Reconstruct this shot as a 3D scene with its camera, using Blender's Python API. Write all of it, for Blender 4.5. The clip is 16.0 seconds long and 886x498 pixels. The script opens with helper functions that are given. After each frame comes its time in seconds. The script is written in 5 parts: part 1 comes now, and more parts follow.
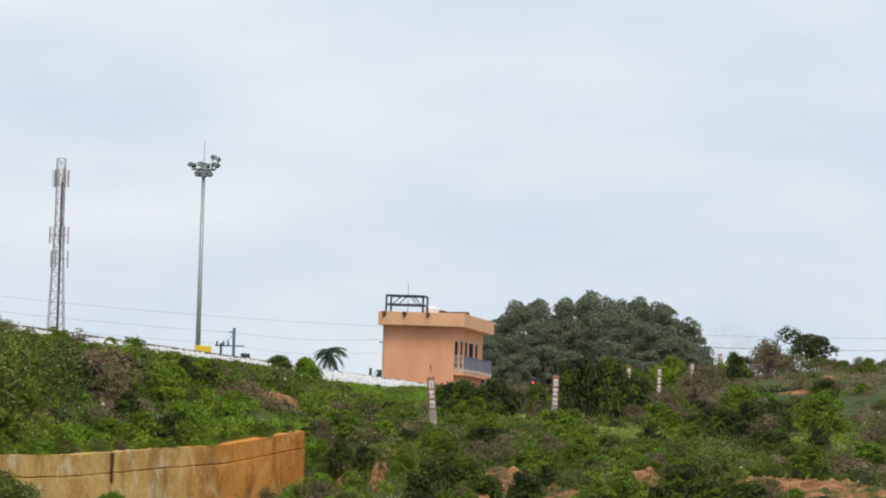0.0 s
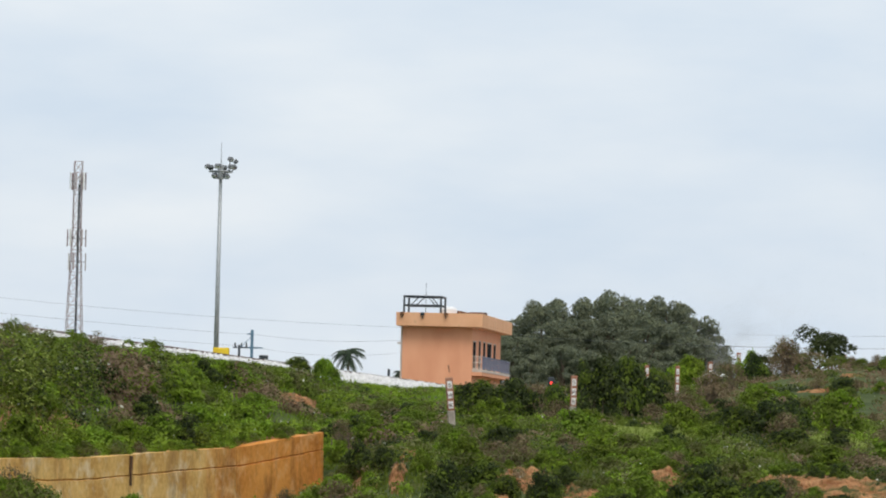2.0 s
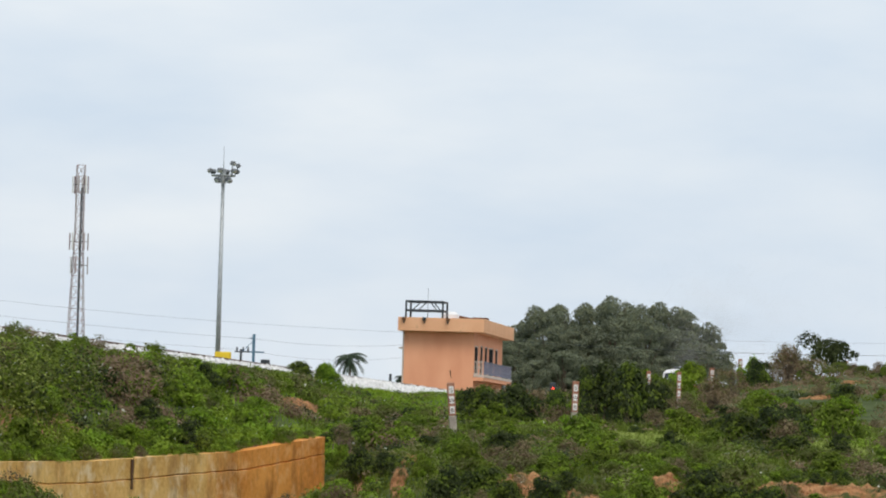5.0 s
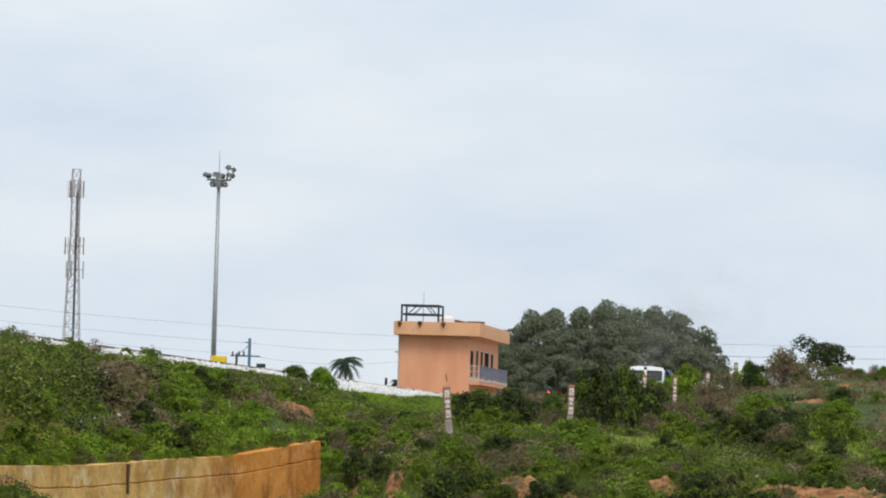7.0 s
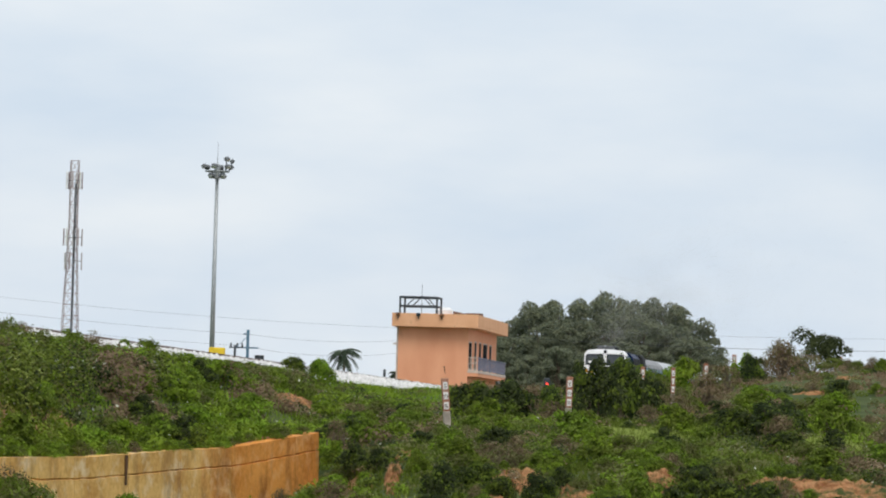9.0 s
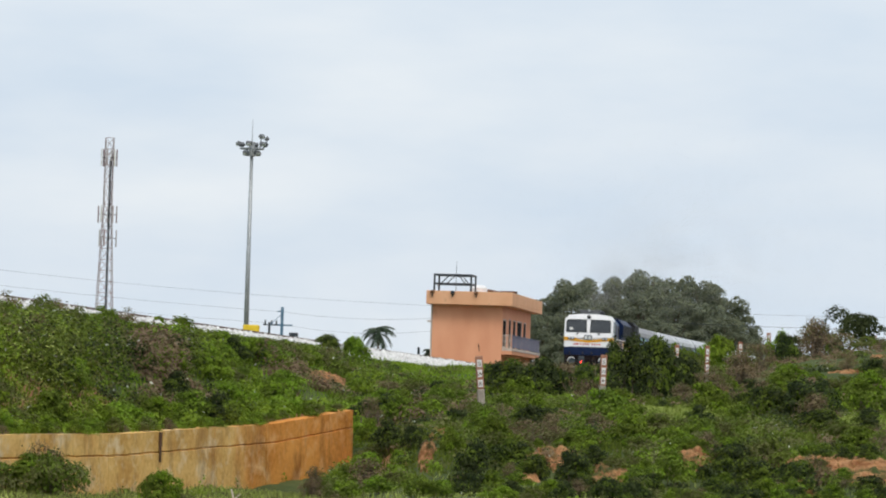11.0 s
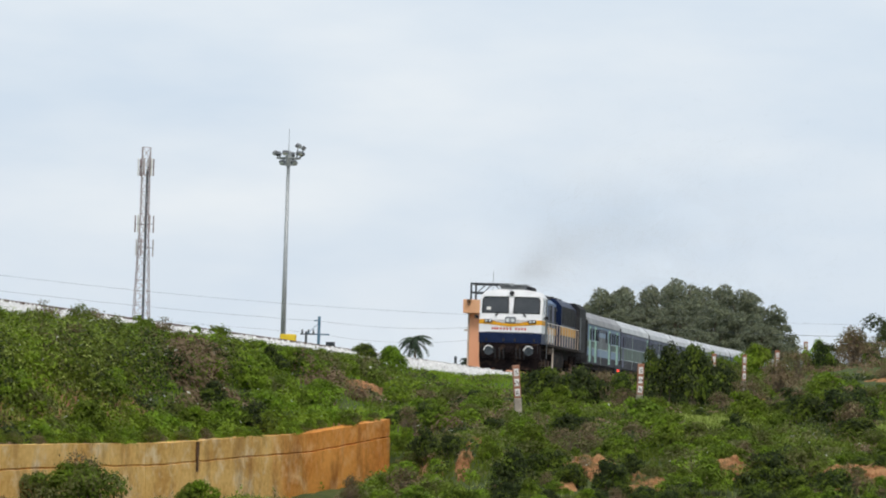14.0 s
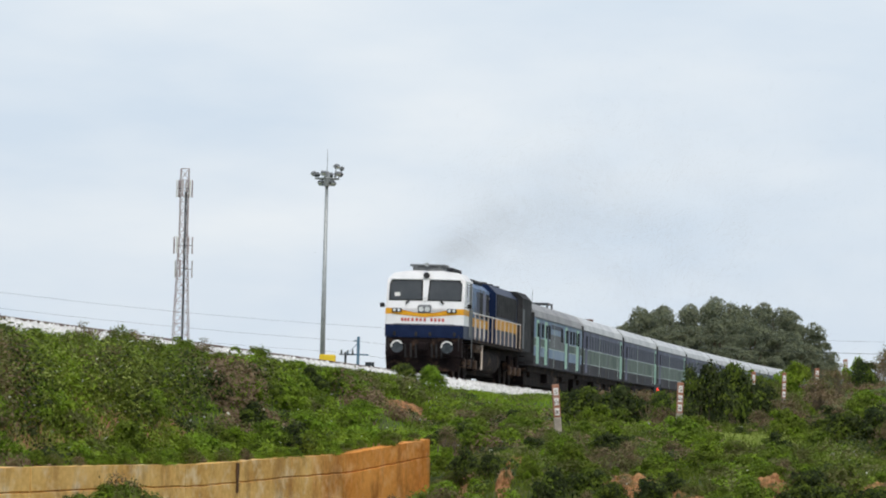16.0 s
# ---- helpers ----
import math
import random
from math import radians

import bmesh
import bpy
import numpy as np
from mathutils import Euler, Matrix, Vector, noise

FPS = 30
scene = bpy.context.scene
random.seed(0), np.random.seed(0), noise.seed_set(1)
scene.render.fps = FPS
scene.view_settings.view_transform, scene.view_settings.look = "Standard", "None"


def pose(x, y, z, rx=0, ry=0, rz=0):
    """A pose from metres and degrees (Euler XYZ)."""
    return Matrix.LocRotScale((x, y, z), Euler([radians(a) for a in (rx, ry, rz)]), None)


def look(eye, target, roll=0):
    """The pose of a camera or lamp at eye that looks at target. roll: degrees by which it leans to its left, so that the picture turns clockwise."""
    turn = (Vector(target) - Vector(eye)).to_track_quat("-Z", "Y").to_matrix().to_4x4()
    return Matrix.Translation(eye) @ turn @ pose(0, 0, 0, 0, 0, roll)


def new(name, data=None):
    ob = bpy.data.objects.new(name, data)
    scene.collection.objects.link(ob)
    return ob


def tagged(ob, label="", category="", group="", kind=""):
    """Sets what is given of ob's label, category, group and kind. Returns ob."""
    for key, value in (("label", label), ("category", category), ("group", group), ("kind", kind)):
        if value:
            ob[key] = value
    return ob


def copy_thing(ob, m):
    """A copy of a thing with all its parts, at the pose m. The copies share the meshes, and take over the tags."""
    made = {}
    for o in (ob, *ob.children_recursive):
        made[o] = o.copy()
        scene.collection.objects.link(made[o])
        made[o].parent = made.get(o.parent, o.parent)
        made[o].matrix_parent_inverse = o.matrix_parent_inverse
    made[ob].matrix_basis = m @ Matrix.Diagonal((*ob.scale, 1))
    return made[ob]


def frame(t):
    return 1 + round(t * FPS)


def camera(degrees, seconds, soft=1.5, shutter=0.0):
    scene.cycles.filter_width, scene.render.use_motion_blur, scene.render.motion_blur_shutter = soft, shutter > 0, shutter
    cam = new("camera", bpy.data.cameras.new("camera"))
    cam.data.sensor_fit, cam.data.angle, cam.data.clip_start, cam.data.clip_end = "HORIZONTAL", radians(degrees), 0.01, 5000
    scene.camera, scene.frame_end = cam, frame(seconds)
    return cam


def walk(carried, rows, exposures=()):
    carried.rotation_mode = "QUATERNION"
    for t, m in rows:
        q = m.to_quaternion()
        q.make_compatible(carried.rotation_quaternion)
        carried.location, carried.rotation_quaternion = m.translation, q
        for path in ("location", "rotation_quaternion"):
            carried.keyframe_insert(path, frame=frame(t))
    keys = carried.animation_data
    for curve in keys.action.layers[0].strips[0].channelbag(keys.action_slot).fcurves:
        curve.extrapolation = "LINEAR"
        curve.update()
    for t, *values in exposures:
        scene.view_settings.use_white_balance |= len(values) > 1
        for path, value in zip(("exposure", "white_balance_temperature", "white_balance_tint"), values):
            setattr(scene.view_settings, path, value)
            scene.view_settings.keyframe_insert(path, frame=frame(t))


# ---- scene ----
# A hillside beside a railway bank, seen through a long lens; the eye stands at (0, 0, 1.6).
cam = camera(10.92, 16.0, soft=2.0)
ROWS = [
    (0.0, -0.001, 2.351, -1.814),
    (0.5, 0.076, 2.362, -1.671),
    (1.0, 0.250, 2.316, -1.719),
    (1.5, 0.295, 2.272, -1.462),
    (2.0, 0.230, 2.352, -1.474),
    (2.5, -0.006, 2.362, -1.409),
    (3.0, 0.022, 2.335, -1.691),
    (3.5, 0.043, 2.350, -1.636),
    (4.0, 0.087, 2.416, -1.611),
    (4.5, 0.246, 2.414, -1.729),
    (7.0, 0.195, 2.464, -1.650),
    (7.5, 0.179, 2.533, -1.633),
    (8.0, 0.114, 2.533, -1.545),
    (10.5, 0.331, 2.056, -2.055),
    (11.0, 0.594, 2.075, -1.829),
    (11.5, 0.731, 2.034, -1.673),
    (12.0, 0.754, 1.950, -2.065),
    (12.5, 0.819, 1.925, -2.172),
    (13.0, 0.892, 1.980, -2.083),
    (13.5, 0.965, 2.167, -2.202),
    (14.0, 1.051, 2.173, -1.753),
    (14.5, 1.169, 2.200, -1.702),
    (15.0, 1.320, 2.277, -1.644),
    (15.5, 1.416, 2.328, -1.609),
    (16.0, 1.543, 2.403, -1.463),
]
walk(cam, [(t, pose(0, 0, 1.6, 90 + pitch, roll, yaw)) for t, yaw, pitch, roll in ROWS])

# ---------------------------------------------------------------- light
SUN_ELEVATION, SUN_AZIMUTH = 55.0, 165.0          # degrees; azimuth clockwise from +y
world = bpy.data.worlds.new("world")
scene.world = world
world.use_nodes = True
wn, wl = world.node_tree.nodes, world.node_tree.links
sky = wn.new("ShaderNodeTexSky")
sky.sky_type, sky.sun_disc = "NISHITA", False
sky.sun_elevation, sky.sun_rotation = radians(SUN_ELEVATION), radians(SUN_AZIMUTH)
sky.air_density, sky.dust_density = 1.0, 3.0
sky_gain = wn.new("ShaderNodeVectorMath")
sky_gain.operation = "SCALE"
sky_gain.inputs["Scale"].default_value = 0.09
wl.new(sky.outputs[0], sky_gain.inputs[0])
coord = wn.new("ShaderNodeTexCoord")
stretch = wn.new("ShaderNodeMapping")
stretch.inputs["Scale"].default_value = (1.0, 1.0, 3.2)
wl.new(coord.outputs["Generated"], stretch.inputs[0])
cloud_noise = wn.new("ShaderNodeTexNoise")
cloud_noise.inputs["Scale"].default_value = 11.0
cloud_noise.inputs["Detail"].default_value = 5.0
cloud_noise.inputs["Roughness"].default_value = 0.5
wl.new(stretch.outputs[0], cloud_noise.inputs["Vector"])
cloud_ramp = wn.new("ShaderNodeValToRGB")
cloud_ramp.color_ramp.elements[0].position = 0.35
cloud_ramp.color_ramp.elements[0].color = (0.69, 0.795, 0.915, 1)
cloud_ramp.color_ramp.elements[1].position = 0.7
cloud_ramp.color_ramp.elements[1].color = (0.87, 0.925, 0.975, 1)
wl.new(cloud_noise.outputs[0], cloud_ramp.inputs[0])
sky_mix = wn.new("ShaderNodeMixRGB")
sky_mix.inputs[0].default_value = 0.9
wl.new(sky_gain.outputs[0], sky_mix.inputs[1])
wl.new(cloud_ramp.outputs[0], sky_mix.inputs[2])
background = wn["Background"]
background.inputs["Strength"].default_value = 1.0
wl.new(sky_mix.outputs[0], background.inputs["Color"])

sun_data = bpy.data.lights.new("sun", "SUN")
sun_data.energy, sun_data.angle, sun_data.color = 1.9, radians(28), (1.0, 0.94, 0.85)
sun = new("sun", sun_data)
az, el = radians(SUN_AZIMUTH), radians(SUN_ELEVATION)
sun_way = Vector((math.sin(az) * math.cos(el), math.cos(az) * math.cos(el), math.sin(el)))
sun.matrix_world = look(sun_way * 100, (0, 0, 0))
scene.view_settings.exposure = 0.0


# ---------------------------------------------------------------- materials
def material(name, low, high, scale=3.0, rough=0.8, metal=0.0, bump=0.0, fine=40.0, island=0.0, dirt=None, dirt_scale=0.6,
             dirt_from=0.5, streak=1.0, spec=0.12, runs=None, along=1.0):
    """Two colours mixed by coarse and fine noise, an optional dirt or stain colour over them, bump, and tint by island or object."""
    m = bpy.data.materials.new(name)
    m.use_nodes = True
    n, l = m.node_tree.nodes, m.node_tree.links
    bsdf = n["Principled BSDF"]
    tc = n.new("ShaderNodeTexCoord")
    mp = n.new("ShaderNodeMapping")
    mp.inputs["Scale"].default_value = (1, along, 1 / streak)
    l.new(tc.outputs["Object"], mp.inputs[0])
    a, b = n.new("ShaderNodeTexNoise"), n.new("ShaderNodeTexNoise")
    a.inputs["Scale"].default_value, b.inputs["Scale"].default_value = scale, fine
    a.inputs["Detail"].default_value = 6
    for t in (a, b):
        l.new(mp.outputs[0], t.inputs["Vector"])
    add = n.new("ShaderNodeMath")
    add.operation = "MULTIPLY_ADD"
    add.inputs[1].default_value = 0.45
    l.new(b.outputs[0], add.inputs[0])
    off = n.new("ShaderNodeMath")
    off.operation = "SUBTRACT"
    off.inputs[1].default_value = 0.22
    l.new(a.outputs[0], off.inputs[0])
    l.new(off.outputs[0], add.inputs[2])
    ramp = n.new("ShaderNodeValToRGB")
    ramp.color_ramp.elements[0].position, ramp.color_ramp.elements[1].position = 0.33, 0.67
    ramp.color_ramp.elements[0].color, ramp.color_ramp.elements[1].color = (*low, 1), (*high, 1)
    l.new(add.outputs[0], ramp.inputs[0])
    out = ramp.outputs[0]
    if dirt:
        d = n.new("ShaderNodeTexNoise")
        d.inputs["Scale"].default_value, d.inputs["Detail"].default_value = dirt_scale, 8
        d.inputs["Roughness"].default_value = 0.65
        l.new(mp.outputs[0], d.inputs["Vector"])
        dr = n.new("ShaderNodeValToRGB")
        dr.color_ramp.elements[0].position, dr.color_ramp.elements[1].position = dirt_from, dirt_from + 0.16
        l.new(d.outputs[0], dr.inputs[0])
        mix = n.new("ShaderNodeMixRGB")
        mix.inputs[2].default_value = (*dirt, 1)
        l.new(dr.outputs[0], mix.inputs[0])
        l.new(out, mix.inputs[1])
        out = mix.outputs[0]
    if runs:                                  # long run marks down the face
        rm = n.new("ShaderNodeMapping")
        rm.inputs["Scale"].default_value = (1, along, 0.3)
        l.new(tc.outputs["Object"], rm.inputs[0])
        rn = n.new("ShaderNodeTexNoise")
        rn.inputs["Scale"].default_value, rn.inputs["Detail"].default_value, rn.inputs["Roughness"].default_value = 2.6, 7, 0.7
        l.new(rm.outputs[0], rn.inputs["Vector"])
        rr = n.new("ShaderNodeValToRGB")
        rr.color_ramp.elements[0].position, rr.color_ramp.elements[1].position = 0.5, 0.72
        rr.color_ramp.elements[1].color = (0.75, 0.75, 0.75, 1)
        l.new(rn.outputs[0], rr.inputs[0])
        rx = n.new("ShaderNodeMixRGB")
        rx.inputs[2].default_value = (*runs, 1)
        l.new(rr.outputs[0], rx.inputs[0])
        l.new(out, rx.inputs[1])
        out = rx.outputs[0]
    if island:
        g = n.new("ShaderNodeNewGeometry")
        o = n.new("ShaderNodeObjectInfo")
        s = n.new("ShaderNodeMath")
        s.operation = "ADD"
        l.new(g.outputs["Random Per Island"], s.inputs[0])
        l.new(o.outputs["Random"], s.inputs[1])
        mr = n.new("ShaderNodeMapRange")
        mr.inputs["From Max"].default_value = 2.0
        mr.inputs["To Min"].default_value, mr.inputs["To Max"].default_value = 1 - island, 1 + island
        l.new(s.outputs[0], mr.inputs[0])
        hs = n.new("ShaderNodeHueSaturation")
        hm = n.new("ShaderNodeMapRange")
        hm.inputs["To Min"].default_value, hm.inputs["To Max"].default_value = 0.5 - 0.03 * island, 0.5 + 0.03 * island
        l.new(o.outputs["Random"], hm.inputs[0])
        l.new(hm.outputs[0], hs.inputs["Hue"])
        l.new(mr.outputs[0], hs.inputs["Value"])
        l.new(out, hs.inputs["Color"])
        out = hs.outputs[0]
    l.new(out, bsdf.inputs["Base Color"])
    bsdf.inputs["Roughness"].default_value, bsdf.inputs["Metallic"].default_value = rough, metal
    bsdf.inputs["Specular IOR Level"].default_value = spec
    if bump:
        bp = n.new("ShaderNodeBump")
        bp.inputs["Strength"].default_value, bp.inputs["Distance"].default_value = bump, 0.02
        l.new(add.outputs[0], bp.inputs["Height"])
        l.new(bp.outputs[0], bsdf.inputs["Normal"])
    return m


def glow(name, colour, strength):
    m = bpy.data.materials.new(name)
    m.use_nodes = True
    b = m.node_tree.nodes["Principled BSDF"]
    b.inputs["Base Color"].default_value = (*colour, 1)
    b.inputs["Emission Color"].default_value = (*colour, 1)
    b.inputs["Emission Strength"].default_value = strength
    return m


def leafy(name, low, high, spread=0.24):
    m = material(name, low, high, scale=1.6, rough=0.6, island=spread, fine=6.0, spec=0.06)
    n, l = m.node_tree.nodes, m.node_tree.links
    bsdf, out = n["Principled BSDF"], n["Material Output"]
    tr = n.new("ShaderNodeBsdfTranslucent")
    l.new(bsdf.inputs["Base Color"].links[0].from_socket, tr.inputs[0])
    mx = n.new("ShaderNodeMixShader")
    mx.inputs[0].default_value = 0.3
    l.new(bsdf.outputs[0], mx.inputs[1])
    l.new(tr.outputs[0], mx.inputs[2])
    l.new(mx.outputs[0], out.inputs[0])
    return m


M = {}
M["leaf_mid"] = leafy("leaf_mid", (0.084, 0.124, 0.017), (0.172, 0.228, 0.038))
M["leaf_bright"] = leafy("leaf_bright", (0.132, 0.218, 0.016), (0.245, 0.355, 0.038))
M["leaf_dark"] = leafy("leaf_dark", (0.03, 0.044, 0.017), (0.076, 0.095, 0.036))
M["leaf_dry"] = leafy("leaf_dry", (0.16, 0.112, 0.066), (0.29, 0.215, 0.13))
M["leaf_olive"] = leafy("leaf_olive", (0.105, 0.115, 0.036), (0.20, 0.205, 0.08))
M["leaf_pale"] = leafy("leaf_pale", (0.42, 0.44, 0.34), (0.62, 0.62, 0.52))
# lightened and greyed leaf colour: distance haze is put into it
M["leaf_grove_hazed"] = leafy("leaf_grove_hazed", (0.128, 0.155, 0.118), (0.235, 0.25, 0.145), 0.12)
M["leaf_palm"] = leafy("leaf_palm", (0.05, 0.075, 0.05), (0.09, 0.12, 0.075), 0.3)
M["grass"] = leafy("grass", (0.25, 0.31, 0.06), (0.43, 0.47, 0.14), 0.3)
M["bark"] = material("bark", (0.10, 0.075, 0.05), (0.20, 0.16, 0.12), 6, 0.95, bump=0.5)
M["plaster"] = material("plaster", (0.76, 0.345, 0.20), (0.84, 0.41, 0.245), 0.8, 0.85, dirt=(0.55, 0.26, 0.14), dirt_scale=0.7, dirt_from=0.6, bump=0.15, streak=2.5)
M["fascia"] = material("fascia", (0.74, 0.39, 0.22), (0.82, 0.46, 0.27), 0.9, 0.85, dirt=(0.42, 0.24, 0.13), dirt_scale=0.9, dirt_from=0.62, bump=0.15, streak=2.0)
M["slab_white"] = material("slab_white", (0.55, 0.45, 0.38), (0.7, 0.6, 0.52), 2, 0.85)
M["dark_opening"] = material("dark_opening", (0.008, 0.008, 0.009), (0.018, 0.018, 0.02), 2, 0.85, spec=0.04)
M["paint_blue_grey"] = material("paint_blue_grey", (0.16, 0.17, 0.24), (0.24, 0.25, 0.32), 3, 0.6)
M["steel_dark"] = material("steel_dark", (0.035, 0.045, 0.052), (0.075, 0.085, 0.095), 5, 0.6, 0.3)
M["steel_grey"] = material("steel_grey", (0.32, 0.34, 0.35), (0.42, 0.44, 0.45), 4, 0.5, 0.4, dirt=(0.22, 0.2, 0.18), dirt_from=0.6)
M["steel_red_white"] = material("steel_red_white", (0.30, 0.20, 0.20), (0.52, 0.47, 0.47), 0.4, 0.6, 0.2)
M["steel_blue"] = material("steel_blue", (0.08, 0.16, 0.24), (0.12, 0.22, 0.31), 3, 0.6)
M["red_earth"] = material("red_earth", (0.19, 0.078, 0.03), (0.42, 0.225, 0.105), 2.2, 0.95, bump=1.0, fine=17.0, dirt=(0.05, 0.065, 0.02), dirt_scale=2.0, dirt_from=0.47, spec=0.1)
M["rubber"] = material("rubber", (0.015, 0.015, 0.016), (0.035, 0.035, 0.036), 4, 0.7)
M["tank_white"] = material("tank_white", (0.7, 0.72, 0.72), (0.82, 0.82, 0.82), 3, 0.5)
M["rust"] = material("rust", (0.10, 0.05, 0.03), (0.22, 0.11, 0.06), 3, 0.9)
M["yellow"] = material("yellow", (0.60, 0.42, 0.03), (0.72, 0.52, 0.05), 5, 0.7, dirt=(0.35, 0.26, 0.08), dirt_from=0.58)
M["concrete_wall"] = material("concrete_wall", (0.54, 0.28, 0.07), (0.80, 0.51, 0.18), 1.1, 0.9, dirt=(0.80, 0.61, 0.36), dirt_scale=2.6, dirt_from=0.51, bump=0.5, streak=1.3, runs=(0.22, 0.10, 0.035), fine=14.0, along=0.35)


def stain_end(m, colour, y0, y1):
    """A rusty earth stain that spreads over the wall from its far end, with a ragged edge."""
    n, l = m.node_tree.nodes, m.node_tree.links
    bsdf = n["Principled BSDF"]
    tc, sep = n.new("ShaderNodeTexCoord"), n.new("ShaderNodeSeparateXYZ")
    l.new(tc.outputs["Object"], sep.inputs[0])
    mr = n.new("ShaderNodeMapRange")
    mr.inputs["From Min"].default_value, mr.inputs["From Max"].default_value = y0, y1
    l.new(sep.outputs[1], mr.inputs[0])
    nz, mp = n.new("ShaderNodeTexNoise"), n.new("ShaderNodeMapping")
    mp.inputs["Scale"].default_value = (1, 0.5, 0.5)
    nz.inputs["Scale"].default_value, nz.inputs["Detail"].default_value = 1.4, 7
    l.new(tc.outputs["Object"], mp.inputs[0])
    l.new(mp.outputs[0], nz.inputs["Vector"])
    add = n.new("ShaderNodeMath")
    add.operation = "MULTIPLY_ADD"
    add.inputs[1].default_value = 1.3
    l.new(mr.outputs[0], add.inputs[0])
    l.new(nz.outputs[0], add.inputs[2])
    ramp = n.new("ShaderNodeValToRGB")
    ramp.color_ramp.elements[0].position, ramp.color_ramp.elements[1].position = 0.6, 1.0
    l.new(add.outputs[0], ramp.inputs[0])
    mix = n.new("ShaderNodeMixRGB")
    mix.blend_type = "MULTIPLY"
    mix.inputs[2].default_value = (*colour, 1)
    l.new(ramp.outputs[0], mix.inputs[0])
    l.new(bsdf.inputs["Base Color"].links[0].from_socket, mix.inputs[1])
    l.new(mix.outputs[0], bsdf.inputs["Base Color"])


stain_end(M["concrete_wall"], (0.96, 0.66, 0.42), 99.0, 112.0)
M["concrete_pale"] = material("concrete_pale", (0.45, 0.38, 0.28), (0.6, 0.52, 0.40), 2.5, 0.9, bump=0.3)
M["joint_dark"] = material("joint_dark", (0.06, 0.035, 0.02), (0.13, 0.07, 0.04), 3, 0.95)
M["ballast"] = material("ballast", (0.46, 0.45, 0.44), (0.76, 0.75, 0.73), 6, 0.95, bump=0.8, island=0.35)
M["rail"] = material("rail", (0.10, 0.06, 0.04), (0.18, 0.11, 0.08), 6, 0.6, 0.4)
M["sleeper"] = material("sleeper", (0.36, 0.35, 0.33), (0.46, 0.45, 0.43), 4, 0.9)
M["loco_white"] = material("loco_white", (0.74, 0.74, 0.75), (0.82, 0.82, 0.83), 1.5, 0.4, dirt=(0.50, 0.45, 0.40), dirt_scale=1.5, dirt_from=0.58, streak=2.5)
M["loco_yellow"] = material("loco_yellow", (0.62, 0.28, 0.02), (0.74, 0.38, 0.03), 2, 0.45)
M["loco_blue"] = material("loco_blue", (0.006, 0.013, 0.045), (0.011, 0.022, 0.065), 2, 0.45, dirt=(0.06, 0.05, 0.05), dirt_from=0.6)
M["loco_pale_blue"] = material("loco_pale_blue", (0.10, 0.16, 0.28), (0.20, 0.28, 0.42), 1.6, 0.5, dirt=(0.05, 0.05, 0.06), dirt_scale=0.8, dirt_from=0.5)
M["loco_red"] = material("loco_red", (0.42, 0.07, 0.06), (0.58, 0.12, 0.10), 3, 0.5)
M["underframe"] = material("underframe", (0.006, 0.004, 0.005), (0.016, 0.011, 0.011), 2.5, 0.85, dirt=(0.085, 0.052, 0.034), dirt_scale=1.7, dirt_from=0.53, bump=0.3)
M["under_tank"] = material("under_tank", (0.045, 0.03, 0.024), (0.13, 0.085, 0.06), 1.8, 0.75, dirt=(0.015, 0.012, 0.012), dirt_scale=1.6, dirt_from=0.5)
M["soot"] = material("soot", (0.018, 0.018, 0.02), (0.05, 0.05, 0.054), 2, 0.75)
M["coach_upper"] = material("coach_upper", (0.13, 0.14, 0.20), (0.20, 0.21, 0.28), 0.8, 0.8, dirt=(0.15, 0.16, 0.19), dirt_scale=0.5, dirt_from=0.55, streak=2)
M["coach_first"] = material("coach_first", (0.18, 0.25, 0.36), (0.29, 0.36, 0.46), 0.9, 0.8, dirt=(0.2, 0.23, 0.28), dirt_scale=0.6, dirt_from=0.58, streak=2)
M["coach_lower"] = material("coach_lower", (0.034, 0.036, 0.046), (0.065, 0.066, 0.08), 0.7, 0.8, dirt=(0.075, 0.065, 0.06), dirt_scale=0.6, dirt_from=0.5, streak=2)
M["coach_band"] = material("coach_band", (0.10, 0.135, 0.125), (0.18, 0.22, 0.195), 1.1, 0.8, dirt=(0.2, 0.23, 0.23), dirt_from=0.55, dirt_scale=0.7)
M["coach_green"] = material("coach_green", (0.30, 0.50, 0.42), (0.42, 0.62, 0.50), 1.1, 0.55, dirt=(0.2, 0.25, 0.24), dirt_from=0.55)
M["coach_pane"] = material("coach_pane", (0.035, 0.042, 0.06), (0.09, 0.10, 0.13), 0.35, 0.6, spec=0.1)
M["coach_line"] = material("coach_line", (0.34, 0.42, 0.40), (0.50, 0.56, 0.54), 1.5, 0.7, dirt=(0.18, 0.2, 0.2), dirt_from=0.52)
M["coach_roof"] = material("coach_roof", (0.40, 0.41, 0.43), (0.58, 0.59, 0.60), 0.5, 0.5, dirt=(0.3, 0.29, 0.28), dirt_from=0.58, dirt_scale=0.4)
M["coach_roof_dull"] = material("coach_roof_dull", (0.24, 0.24, 0.25), (0.34, 0.34, 0.35), 0.5, 0.6)
M["grime_grey"] = material("grime_grey", (0.13, 0.14, 0.15), (0.2, 0.21, 0.22), 1.2, 0.7)
M["glass"] = material("glass", (0.025, 0.03, 0.035), (0.05, 0.055, 0.06), 1.0, 0.08, spec=0.6)
M["lamp_glass"] = material("lamp_glass", (0.5, 0.52, 0.52), (0.7, 0.72, 0.72), 2, 0.2, spec=0.6)
M["post_red"] = material("post_red", (0.30, 0.13, 0.08), (0.42, 0.21, 0.14), 6, 0.9, dirt=(0.42, 0.37, 0.31), dirt_from=0.55, dirt_scale=4)
